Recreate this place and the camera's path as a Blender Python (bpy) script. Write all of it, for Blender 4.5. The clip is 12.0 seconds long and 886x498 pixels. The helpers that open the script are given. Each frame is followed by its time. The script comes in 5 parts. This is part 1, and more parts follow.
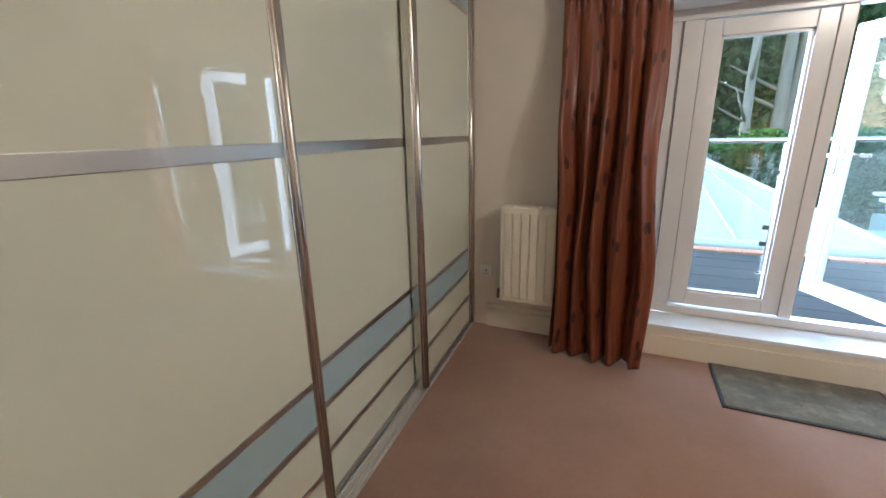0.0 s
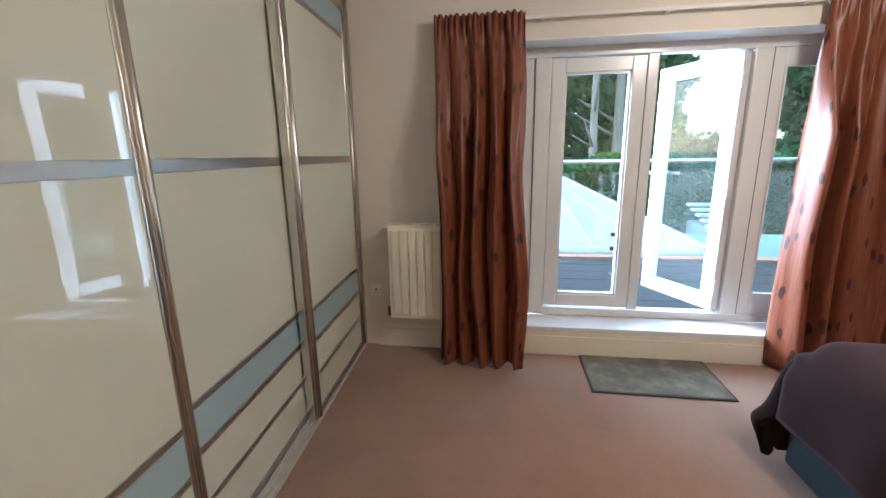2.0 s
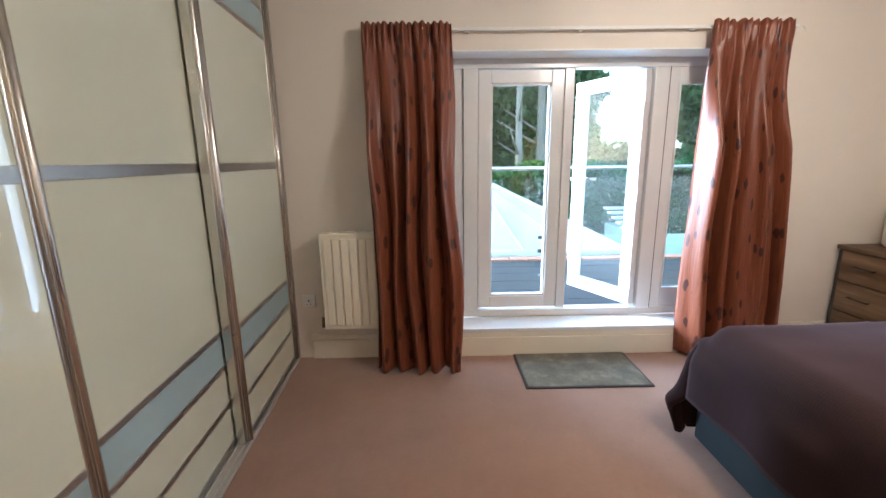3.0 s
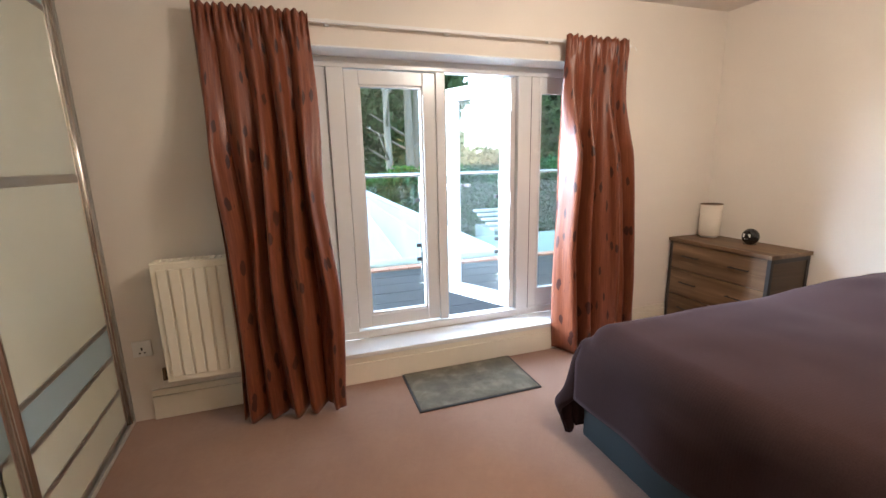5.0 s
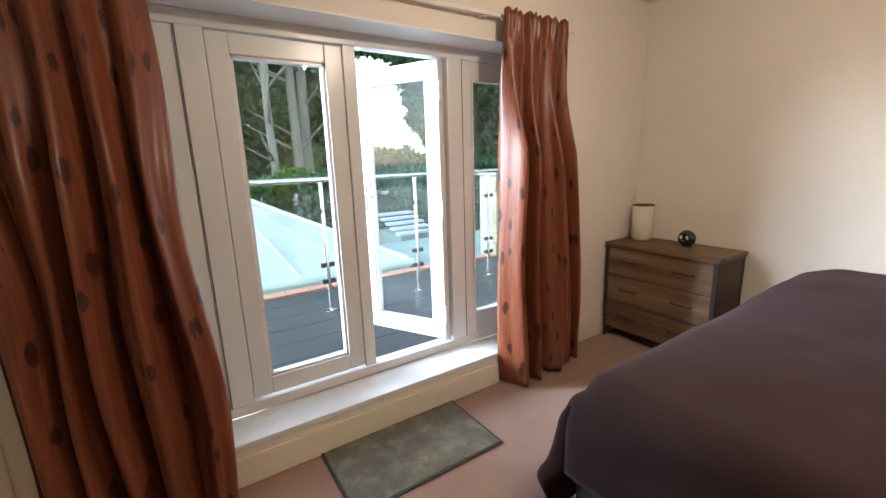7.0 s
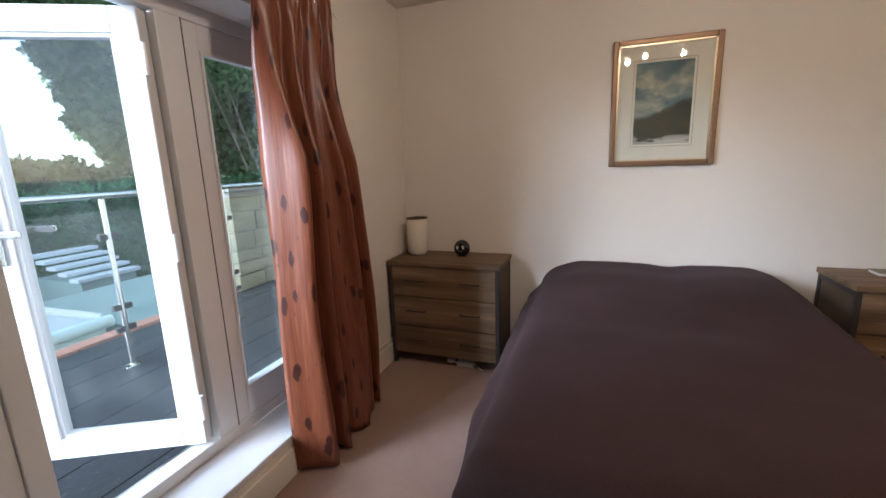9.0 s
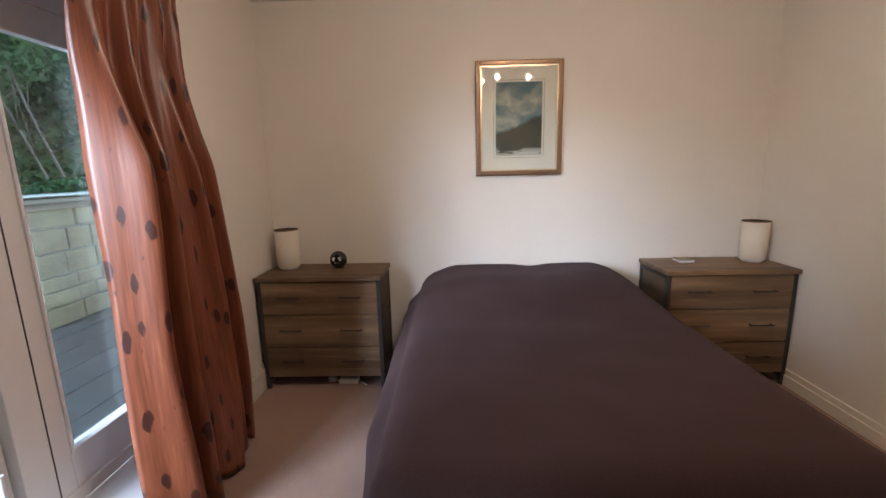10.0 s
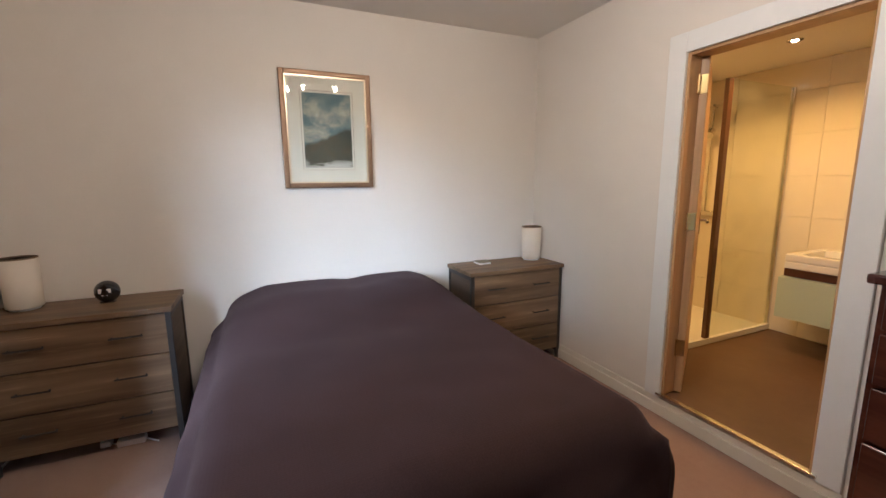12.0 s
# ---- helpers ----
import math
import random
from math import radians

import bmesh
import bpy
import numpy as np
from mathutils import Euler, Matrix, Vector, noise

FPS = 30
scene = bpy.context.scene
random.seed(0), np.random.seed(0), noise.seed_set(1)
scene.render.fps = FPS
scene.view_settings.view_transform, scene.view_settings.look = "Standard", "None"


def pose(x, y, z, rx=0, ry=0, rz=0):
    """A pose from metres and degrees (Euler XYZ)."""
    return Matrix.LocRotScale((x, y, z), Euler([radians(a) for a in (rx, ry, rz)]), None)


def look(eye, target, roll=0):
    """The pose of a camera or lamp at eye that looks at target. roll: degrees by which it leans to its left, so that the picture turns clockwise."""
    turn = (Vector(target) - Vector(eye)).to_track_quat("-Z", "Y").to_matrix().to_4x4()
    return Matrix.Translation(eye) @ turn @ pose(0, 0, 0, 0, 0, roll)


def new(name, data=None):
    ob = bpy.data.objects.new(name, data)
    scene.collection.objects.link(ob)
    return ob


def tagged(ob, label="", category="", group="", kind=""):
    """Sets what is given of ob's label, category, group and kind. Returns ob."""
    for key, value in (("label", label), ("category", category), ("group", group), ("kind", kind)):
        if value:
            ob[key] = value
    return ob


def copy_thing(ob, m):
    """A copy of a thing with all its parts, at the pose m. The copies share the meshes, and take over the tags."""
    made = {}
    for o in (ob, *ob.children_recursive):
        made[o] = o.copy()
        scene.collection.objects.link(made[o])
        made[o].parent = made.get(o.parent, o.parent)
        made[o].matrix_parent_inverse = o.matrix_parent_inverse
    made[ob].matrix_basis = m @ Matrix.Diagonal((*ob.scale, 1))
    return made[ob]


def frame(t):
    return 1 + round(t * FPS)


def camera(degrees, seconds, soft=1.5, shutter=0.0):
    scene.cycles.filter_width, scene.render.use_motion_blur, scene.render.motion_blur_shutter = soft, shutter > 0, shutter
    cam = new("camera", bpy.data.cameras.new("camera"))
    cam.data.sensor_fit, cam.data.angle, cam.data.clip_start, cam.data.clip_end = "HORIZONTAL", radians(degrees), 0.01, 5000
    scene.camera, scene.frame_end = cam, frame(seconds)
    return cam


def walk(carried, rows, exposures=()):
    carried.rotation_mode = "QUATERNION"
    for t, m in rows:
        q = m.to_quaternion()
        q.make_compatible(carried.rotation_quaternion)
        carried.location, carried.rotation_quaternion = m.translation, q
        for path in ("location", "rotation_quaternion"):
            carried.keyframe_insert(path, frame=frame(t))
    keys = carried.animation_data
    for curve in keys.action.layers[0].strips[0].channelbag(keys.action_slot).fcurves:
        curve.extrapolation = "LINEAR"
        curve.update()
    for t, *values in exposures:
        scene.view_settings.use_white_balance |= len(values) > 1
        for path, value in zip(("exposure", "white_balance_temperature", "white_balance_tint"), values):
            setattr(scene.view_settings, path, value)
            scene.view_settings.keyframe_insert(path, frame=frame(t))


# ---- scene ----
cam = camera(94.2, 12.0)
# seconds, eye x y z, turn about x y z in degrees
PATH = [
    (0, 0.684, 0.301, 1.305, 74.34, 1.23, 23.79),
    (0.5, 0.694, 0.302, 1.301, 75.11, 1.26, 20.32),
    (1, 0.676, 0.303, 1.298, 75.79, 1.02, 15.98),
    (1.5, 0.683, 0.298, 1.305, 76.15, 0.85, 12.20),
    (2, 0.710, 0.280, 1.291, 77.01, 0.92, 8.32),
    (2.5, 0.737, 0.274, 1.273, 77.87, 0.98, 4.32),
    (3, 0.709, 0.275, 1.289, 77.85, 0.80, -0.96),
    (3.5, 0.719, 0.274, 1.292, 78.05, 1.06, -5.55),
    (5.5, 0.723, 0.600, 1.306, 78.36, 1.28, -21.99),
    (6, 0.746, 0.720, 1.307, 78.49, 1.50, -24.74),
    (6.5, 0.761, 0.902, 1.324, 78.11, 1.70, -27.99),
    (8.5, 0.992, 1.571, 1.303, 78.19, 1.92, -59.49),
    (9, 1.033, 1.644, 1.308, 78.53, 1.87, -70.05),
    (9.5, 1.042, 1.697, 1.311, 78.84, 1.41, -80.16),
    (10, 1.049, 1.721, 1.300, 79.35, 1.33, -88.66),
    (10.5, 1.055, 1.729, 1.300, 79.60, 0.96, -95.55),
    (11, 1.061, 1.730, 1.294, 80.10, 0.82, -101.95),
    (11.5, 1.049, 1.713, 1.282, 80.70, 0.76, -107.87),
    (12, 1.056, 1.715, 1.297, 80.72, 0.54, -113.80),
]
walk(cam, [(t, pose(x, y, z, rx, ry, rz)) for t, x, y, z, rx, ry, rz in PATH],
     exposures=[(0.0, 2.8, 4900, 5), (2.0, 2.85, 4850, 5), (3.5, 3.05, 4900, 7), (5.5, 2.95, 5400, 9), (6.5, 2.75, 5550, 8), (8.5, 1.87, 5300, 10),
                (9.5, 2.0, 5300, 11), (10.5, 2.2, 5400, 12), (12.0, 2.38, 4950, 8)])

# ---- light ----
world = bpy.data.worlds.new("sky")
scene.world = world
world.use_nodes = True
wn = world.node_tree.nodes
sky = wn.new("ShaderNodeTexSky")
sky.sky_type, sky.sun_disc = "NISHITA", False
sky.sun_elevation, sky.sun_rotation = radians(16), radians(-55)
sky.air_density, sky.dust_density = 1.0, 1.2
wn["Background"].inputs["Strength"].default_value = 0.07
veil = wn.new("ShaderNodeMix")
veil.data_type, veil.blend_type = "RGBA", "ADD"
veil.inputs[0].default_value = 1.0
veil.inputs[7].default_value = (2.8, 3.0, 3.3, 1)
world.node_tree.links.new(sky.outputs[0], veil.inputs[6])
world.node_tree.links.new(veil.outputs[2], wn["Background"].inputs[0])

sun = new("sun", bpy.data.lights.new("sun", "SUN"))
sun.data.energy, sun.data.angle, sun.data.color = 3.6, radians(38), (0.88, 0.94, 1.0)
sun.matrix_world = look((-8.2, 5.74, 2.9), (0, 0, 0))

# ---- materials ----
MATS = {}


def nodes_of(name):
    m = bpy.data.materials.new(name)
    m.use_nodes = True
    t = m.node_tree
    return m, t, t.nodes["Principled BSDF"]


def link(t, a, b):
    t.links.new(a, b)


def noise_at(t, scale, detail=3.0, rough=0.55, stretch=(1, 1, 1), coord="Object"):
    tc = t.nodes.new("ShaderNodeTexCoord")
    mp = t.nodes.new("ShaderNodeMapping")
    mp.inputs["Scale"].default_value = stretch
    n = t.nodes.new("ShaderNodeTexNoise")
    n.inputs["Scale"].default_value, n.inputs["Detail"].default_value = scale, detail
    n.inputs["Roughness"].default_value = rough
    link(t, tc.outputs[coord], mp.inputs[0])
    link(t, mp.outputs[0], n.inputs["Vector"])
    return n.outputs["Fac"]


def ramp(t, fac, stops):
    r = t.nodes.new("ShaderNodeValToRGB")
    e = r.color_ramp.elements
    while len(e) < len(stops):
        e.new(0.5)
    for el, (p, c) in zip(e, stops):
        el.position, el.color = p, (*c, 1)
    link(t, fac, r.inputs[0])
    return r.outputs[0]


def mixed(t, fac, a, b, kind="MIX"):
    m = t.nodes.new("ShaderNodeMix")
    m.data_type, m.blend_type = "RGBA", kind
    if isinstance(fac, float):
        m.inputs[0].default_value = fac
    else:
        link(t, fac, m.inputs[0])
    for v, s in ((a, m.inputs[6]), (b, m.inputs[7])):
        if isinstance(v, tuple):
            s.default_value = (*v, 1)
        else:
            link(t, v, s)
    return m.outputs[2]


def bump(t, b, height, strength, dist=0.01):
    n = t.nodes.new("ShaderNodeBump")
    n.inputs["Strength"].default_value, n.inputs["Distance"].default_value = strength, dist
    link(t, height, n.inputs["Height"])
    link(t, n.outputs[0], b.inputs["Normal"])


def shade(c, k):
    return tuple(min(1, v * k) for v in c)


def plain(name, color, rough=0.5, metal=0.0, spread=0.08, big=2.0, fine=60.0, relief=0.0, dist=0.002,
          stretch=(1, 1, 1), spec=0.5, coat=0.0):
    """A painted, plastic or metal surface: broad stains, fine grain, slight relief."""
    if name in MATS:
        return MATS[name]
    m, t, b = nodes_of(name)
    broad = ramp(t, noise_at(t, big, 4, stretch=stretch), [(0.3, shade(color, 1 - spread)), (0.7, shade(color, 1 + spread))])
    grain = noise_at(t, fine, 2, stretch=stretch)
    col = mixed(t, 0.25, broad, ramp(t, grain, [(0.3, shade(color, 1 - spread)), (0.7, shade(color, 1 + spread))]))
    link(t, col, b.inputs["Base Color"])
    r = t.nodes.new("ShaderNodeMapRange")
    r.inputs["To Min"].default_value, r.inputs["To Max"].default_value = max(0.02, rough - 0.06), min(1, rough + 0.06)
    link(t, noise_at(t, big * 3, 3), r.inputs["Value"])
    link(t, r.outputs[0], b.inputs["Roughness"])
    b.inputs["Metallic"].default_value = metal
    b.inputs["Specular IOR Level"].default_value = spec
    b.inputs["Coat Weight"].default_value = coat
    b.inputs["Coat Roughness"].default_value = 0.03
    if relief:
        bump(t, b, grain, relief, dist)
    MATS[name] = m
    return m


def wood(name, dark, light, rough=0.5, axis=1, scale=1.0, coat=0.0):
    if name in MATS:
        return MATS[name]
    m, t, b = nodes_of(name)
    st = [14.0, 14.0, 14.0]
    st[axis] = 0.9
    g = noise_at(t, 3.2 * scale, 8, 0.65, stretch=tuple(st))
    g2 = noise_at(t, 1.3 * scale, 4, 0.5, stretch=tuple(v * 0.5 for v in st))
    col = mixed(t, 0.55, ramp(t, g, [(0.32, dark), (0.55, shade(dark, 1.5)), (0.72, light)]),
                ramp(t, g2, [(0.35, dark), (0.65, light)]))
    ob = t.nodes.new("ShaderNodeObjectInfo")
    tone = ramp(t, ob.outputs["Random"], [(0.0, (0.82, 0.82, 0.82)), (1.0, (1.1, 1.1, 1.1))])
    col = mixed(t, 1.0, col, tone, "MULTIPLY")
    link(t, col, b.inputs["Base Color"])
    b.inputs["Roughness"].default_value = rough
    b.inputs["Coat Weight"].default_value = coat
    bump(t, b, g, 0.25, 0.0015)
    MATS[name] = m
    return m


def glass_mat(name, tint=(1, 1, 1), rough=0.0, dirt=0.05):
    if name in MATS:
        return MATS[name]
    m, t, b = nodes_of(name)
    out = t.nodes["Material Output"]
    tr = t.nodes.new("ShaderNodeBsdfTransparent")
    tr.inputs[0].default_value = (*tint, 1)
    gl = t.nodes.new("ShaderNodeBsdfGlossy")
    gl.inputs["Roughness"].default_value = rough
    lw = t.nodes.new("ShaderNodeLayerWeight")
    lw.inputs["Blend"].default_value = 0.5
    pw = t.nodes.new("ShaderNodeMath")
    pw.operation = "POWER"
    link(t, lw.outputs["Facing"], pw.inputs[0])
    pw.inputs[1].default_value = 5
    fr = t.nodes.new("ShaderNodeMath")
    fr.operation = "MULTIPLY_ADD"
    link(t, pw.outputs[0], fr.inputs[0])
    fr.inputs[1].default_value, fr.inputs[2].default_value = 0.9, 0.03
    mx = t.nodes.new("ShaderNodeMixShader")
    link(t, fr.outputs[0], mx.inputs[0])
    link(t, tr.outputs[0], mx.inputs[1])
    link(t, gl.outputs[0], mx.inputs[2])
    df = t.nodes.new("ShaderNodeBsdfDiffuse")
    df.inputs[0].default_value = (0.7, 0.75, 0.75, 1)
    mx2 = t.nodes.new("ShaderNodeMixShader")
    r = t.nodes.new("ShaderNodeMapRange")
    r.inputs["From Min"].default_value = 0.35
    r.inputs["To Max"].default_value = dirt
    link(t, noise_at(t, 5, 6), r.inputs["Value"])
    link(t, r.outputs[0], mx2.inputs[0])
    link(t, mx.outputs[0], mx2.inputs[1])
    link(t, df.outputs[0], mx2.inputs[2])
    link(t, mx2.outputs[0], out.inputs[0])
    MATS[name] = m
    return m


def glow(name, color, strength):
    if name in MATS:
        return MATS[name]
    m, t, b = nodes_of(name)
    b.inputs["Base Color"].default_value = (*color, 1)
    b.inputs["Emission Color"].default_value = (*color, 1)
    b.inputs["Emission Strength"].default_value = strength
    MATS[name] = m
    return m


WALL = plain("wall_paint", (0.74, 0.68, 0.60), 0.7, spread=0.03, big=1.2, fine=90, relief=0.25, dist=0.0012)
CEIL = plain("ceiling_paint", (0.78, 0.74, 0.68), 0.8, spread=0.02, fine=120, relief=0.2, dist=0.001)
TRIM = plain("cream_gloss_paint", (0.76, 0.71, 0.60), 0.35, spread=0.03, fine=40, relief=0.1, dist=0.0006)
UPVC = plain("white_upvc", (0.72, 0.72, 0.715), 0.25, spread=0.02, fine=30)
DOORWHITE = plain("white_satin_paint", (0.80, 0.79, 0.76), 0.4, spread=0.02, fine=40)
CHROME = plain("brushed_steel", (0.70, 0.68, 0.63), 0.2, metal=1.0, spread=0.05, fine=200, stretch=(30, 30, 1))
TRACK = plain("anodised_aluminium", (0.60, 0.585, 0.54), 0.42, metal=0.35, spread=0.05, fine=60)
STEEL = plain("satin_aluminium", (0.50, 0.49, 0.46), 0.38, metal=1.0, spread=0.06, fine=200, stretch=(1, 0.05, 1))
CREAMGLASS = plain("cream_back_painted_glass", (0.62, 0.64, 0.52), 0.03, spread=0.015, big=0.8, fine=8, spec=1.0)
BLUEGLASS = plain("pale_blue_back_painted_glass", (0.36, 0.47, 0.50), 0.06, spread=0.02, big=0.8, fine=8, spec=0.6)
for gm in (CREAMGLASS, BLUEGLASS):
    gb = gm.node_tree.nodes["Principled BSDF"]
    gm.node_tree.links.remove(gb.inputs["Roughness"].links[0])
    gb.inputs["Roughness"].default_value = 0.012
RADWHITE = plain("radiator_enamel", (0.82, 0.77, 0.64), 0.35, spread=0.02, fine=40)
OAK = wood("grey_oak", (0.078, 0.043, 0.019), (0.35, 0.225, 0.115), 0.5, axis=1)
HONEY = wood("honey_oak", (0.36, 0.21, 0.09), (0.60, 0.39, 0.19), 0.4, axis=2)
MAHOG = wood("dark_mahogany", (0.035, 0.010, 0.006), (0.13, 0.038, 0.020), 0.22, axis=0, coat=0.4)
BLACKMETAL = plain("black_powder_coat", (0.030, 0.025, 0.021), 0.5, metal=0.0, spread=0.1)
BASEFAB = plain("charcoal_teal_divan_fabric", (0.015, 0.023, 0.026), 0.9, spread=0.15, fine=300, relief=0.5, dist=0.001)
LAMPFAB = plain("cream_linen", (0.72, 0.64, 0.53), 0.85, spread=0.05, fine=250, relief=0.3, dist=0.0008)
GLASS = glass_mat("window_glass", (0.94, 0.965, 0.96), dirt=0.05)
SIDEGLASS = glass_mat("side_light_glass", (0.93, 0.97, 0.95), dirt=0.22)
RAILGLASS = glass_mat("balustrade_glass", (0.95, 0.975, 0.97), dirt=0.03)
SHOWERGLASS = glass_mat("shower_glass", (0.93, 0.95, 0.90), dirt=0.1)
PICGLASS = glass_mat("picture_glass", (0.97, 0.98, 0.97), dirt=0.02)
GOLD = plain("antique_gold_leaf", (0.23, 0.145, 0.085), 0.45, metal=0.7, spread=0.15, fine=50, relief=0.3, dist=0.001)
GOLDLIGHT = plain("pale_gold_leaf", (0.62, 0.50, 0.34), 0.35, metal=0.7, spread=0.1, fine=50)
BRASS = plain("brass", (0.72, 0.52, 0.22), 0.25, metal=1.0, spread=0.05)
CARD = plain("cream_mount_card", (0.72, 0.68, 0.58), 0.8, spread=0.02, fine=200)
TILE = plain("cream_ceramic", (0.78, 0.72, 0.58), 0.15, spread=0.03, fine=20)
WHITECER = plain("white_ceramic", (0.84, 0.83, 0.79), 0.12, spread=0.01)
GREENGLASS = plain("pale_green_gloss", (0.55, 0.66, 0.55), 0.1, spread=0.02)
BATHFLOOR = plain("dark_brown_vinyl", (0.12, 0.066, 0.034), 0.45, spread=0.15, big=3, fine=80)
ROOFWHITE = plain("white_polycarbonate", (0.56, 0.59, 0.60), 0.3, spread=0.03, big=1)
GUTTER = plain("pale_green_white_gutter", (0.62, 0.72, 0.68), 0.4, spread=0.05)
BRICK = plain("terracotta_coping", (0.42, 0.20, 0.13), 0.8, spread=0.2, fine=30, relief=0.4)
RENDERW = plain("house_render", (0.66, 0.62, 0.55), 0.85, spread=0.05, fine=80, relief=0.3)
FELT = plain("green_grey_felt", (0.22, 0.29, 0.26), 0.85, spread=0.15, fine=60, relief=0.4)
BLACKGLOSS = plain("black_gloss", (0.012, 0.012, 0.012), 0.08, spread=0.1, coat=0.5)
WHITEPL = plain("white_plastic", (0.78, 0.77, 0.74), 0.35, spread=0.03)
RUBBER = plain("black_rubber", (0.03, 0.03, 0.03), 0.6, spread=0.1)


def carpet_mat():
    m, t, b = nodes_of("rose_beige_carpet")
    pile = noise_at(t, 420, 3, 0.7)
    tuft = noise_at(t, 38, 4, 0.6)
    worn = noise_at(t, 2.4, 5, 0.6)
    c1 = ramp(t, worn, [(0.3, (0.235, 0.143, 0.098)), (0.5, (0.30, 0.192, 0.134)), (0.72, (0.36, 0.237, 0.168))])
    c2 = ramp(t, pile, [(0.3, (0.19, 0.107, 0.077)), (0.7, (0.42, 0.265, 0.20))])
    c3 = ramp(t, tuft, [(0.3, (0.26, 0.155, 0.115)), (0.7, (0.37, 0.23, 0.172))])
    link(t, mixed(t, 0.3, mixed(t, 0.3, c1, c3), c2), b.inputs["Base Color"])
    b.inputs["Roughness"].default_value = 1.0
    b.inputs["Specular IOR Level"].default_value = 0.1
    b.inputs["Sheen Weight"].default_value = 0.25
    h = mixed(t, 0.5, pile, tuft)
    bump(t, b, h, 0.6, 0.004)
    return m


def mat_mat():
    m, t, b = nodes_of("grey_green_mat_pile")
    pile = noise_at(t, 260, 3, 0.7)
    dirt = noise_at(t, 9, 6, 0.7)
    c = mixed(t, 0.45, ramp(t, dirt, [(0.32, (0.075, 0.066, 0.046)), (0.5, (0.15, 0.138, 0.10)), (0.64, (0.29, 0.27, 0.20))]),
              ramp(t, pile, [(0.35, (0.05, 0.045, 0.032)), (0.65, (0.30, 0.28, 0.215))]))
    link(t, c, b.inputs["Base Color"])
    b.inputs["Roughness"].default_value = 1.0
    bump(t, b, pile, 0.8, 0.006)
    return m


def curtain_mat():
    """Russet taffeta with scattered dark leaves and small sprigs, laid out along the cloth."""
    m, t, b = nodes_of("russet_leaf_taffeta")
    uv = t.nodes.new("ShaderNodeUVMap")
    streak = t.nodes.new("ShaderNodeTexNoise")
    mp = t.nodes.new("ShaderNodeMapping")
    mp.inputs["Scale"].default_value = (90, 5, 1)
    link(t, uv.outputs[0], mp.inputs[0])
    link(t, mp.outputs[0], streak.inputs["Vector"])
    streak.inputs["Scale"].default_value = 1.0
    streak.inputs["Detail"].default_value = 5
    base = ramp(t, streak.outputs["Fac"], [(0.3, (0.125, 0.034, 0.014)), (0.55, (0.180, 0.052, 0.021)), (0.75, (0.245, 0.084, 0.035))])

    def motif(sx, sy, r0, r1, off, keep, turn):
        mpn = t.nodes.new("ShaderNodeMapping")
        mpn.inputs["Scale"].default_value = (sx, sy, 1)
        mpn.inputs["Location"].default_value = (off, off * 0.7, 0)
        mpn.inputs["Rotation"].default_value = (0, 0, turn)
        link(t, uv.outputs[0], mpn.inputs[0])
        v = t.nodes.new("ShaderNodeTexVoronoi")
        v.voronoi_dimensions, v.distance = "2D", "MINKOWSKI"
        v.inputs["Exponent"].default_value = 1.5
        v.inputs["Scale"].default_value = 1.0
        v.inputs["Randomness"].default_value = 0.95
        bend = t.nodes.new("ShaderNodeMix")
        bend.data_type, bend.blend_type = "RGBA", "LINEAR_LIGHT"
        bend.inputs[0].default_value = 0.13
        nz = t.nodes.new("ShaderNodeTexNoise")
        nz.inputs["Scale"].default_value, nz.inputs["Detail"].default_value = 2.2, 2
        link(t, mpn.outputs[0], nz.inputs["Vector"])
        link(t, mpn.outputs[0], bend.inputs[6])
        link(t, nz.outputs["Color"], bend.inputs[7])
        link(t, bend.outputs[2], v.inputs["Vector"])
        wob = t.nodes.new("ShaderNodeMath")
        wob.operation = "MULTIPLY_ADD"
        link(t, noise_at(t, 30, 2, coord="UV"), wob.inputs[0])
        wob.inputs[1].default_value = 0.08
        link(t, v.outputs["Distance"], wob.inputs[2])
        r = t.nodes.new("ShaderNodeMapRange")
        r.inputs["From Min"].default_value, r.inputs["From Max"].default_value = r0, r1
        r.inputs["To Min"].default_value, r.inputs["To Max"].default_value = 1, 0
        link(t, wob.outputs[0], r.inputs["Value"])
        sel = t.nodes.new("ShaderNodeMath")
        sel.operation = "LESS_THAN"
        sp = t.nodes.new("ShaderNodeSeparateColor")
        link(t, v.outputs["Color"], sp.inputs[0])
        link(t, sp.outputs[0], sel.inputs[0])
        sel.inputs[1].default_value = keep
        mu = t.nodes.new("ShaderNodeMath")
        mu.operation = "MULTIPLY"
        link(t, r.outputs[0], mu.inputs[0])
        link(t, sel.outputs[0], mu.inputs[1])
        return mu.outputs[0]

    c = mixed(t, motif(13.5, 6.4, 0.25, 0.29, 0.0, 0.26, 0.16), base, (0.042, 0.010, 0.006))
    c = mixed(t, motif(15, 7.2, 0.24, 0.28, 5.3, 0.17, -0.18), c, (0.045, 0.011, 0.007))
    c = mixed(t, motif(44, 20, 0.16, 0.24, 3.7, 0.06, 0.2), c, (0.10, 0.026, 0.016))
    link(t, c, b.inputs["Base Color"])
    b.inputs["Roughness"].default_value = 0.40
    b.inputs["Specular IOR Level"].default_value = 0.5
    b.inputs["Sheen Weight"].default_value = 0.05
    b.inputs["Sheen Tint"].default_value = (1.0, 0.5, 0.28, 1)
    bump(t, b, streak.outputs["Fac"], 0.05, 0.0015)
    return m


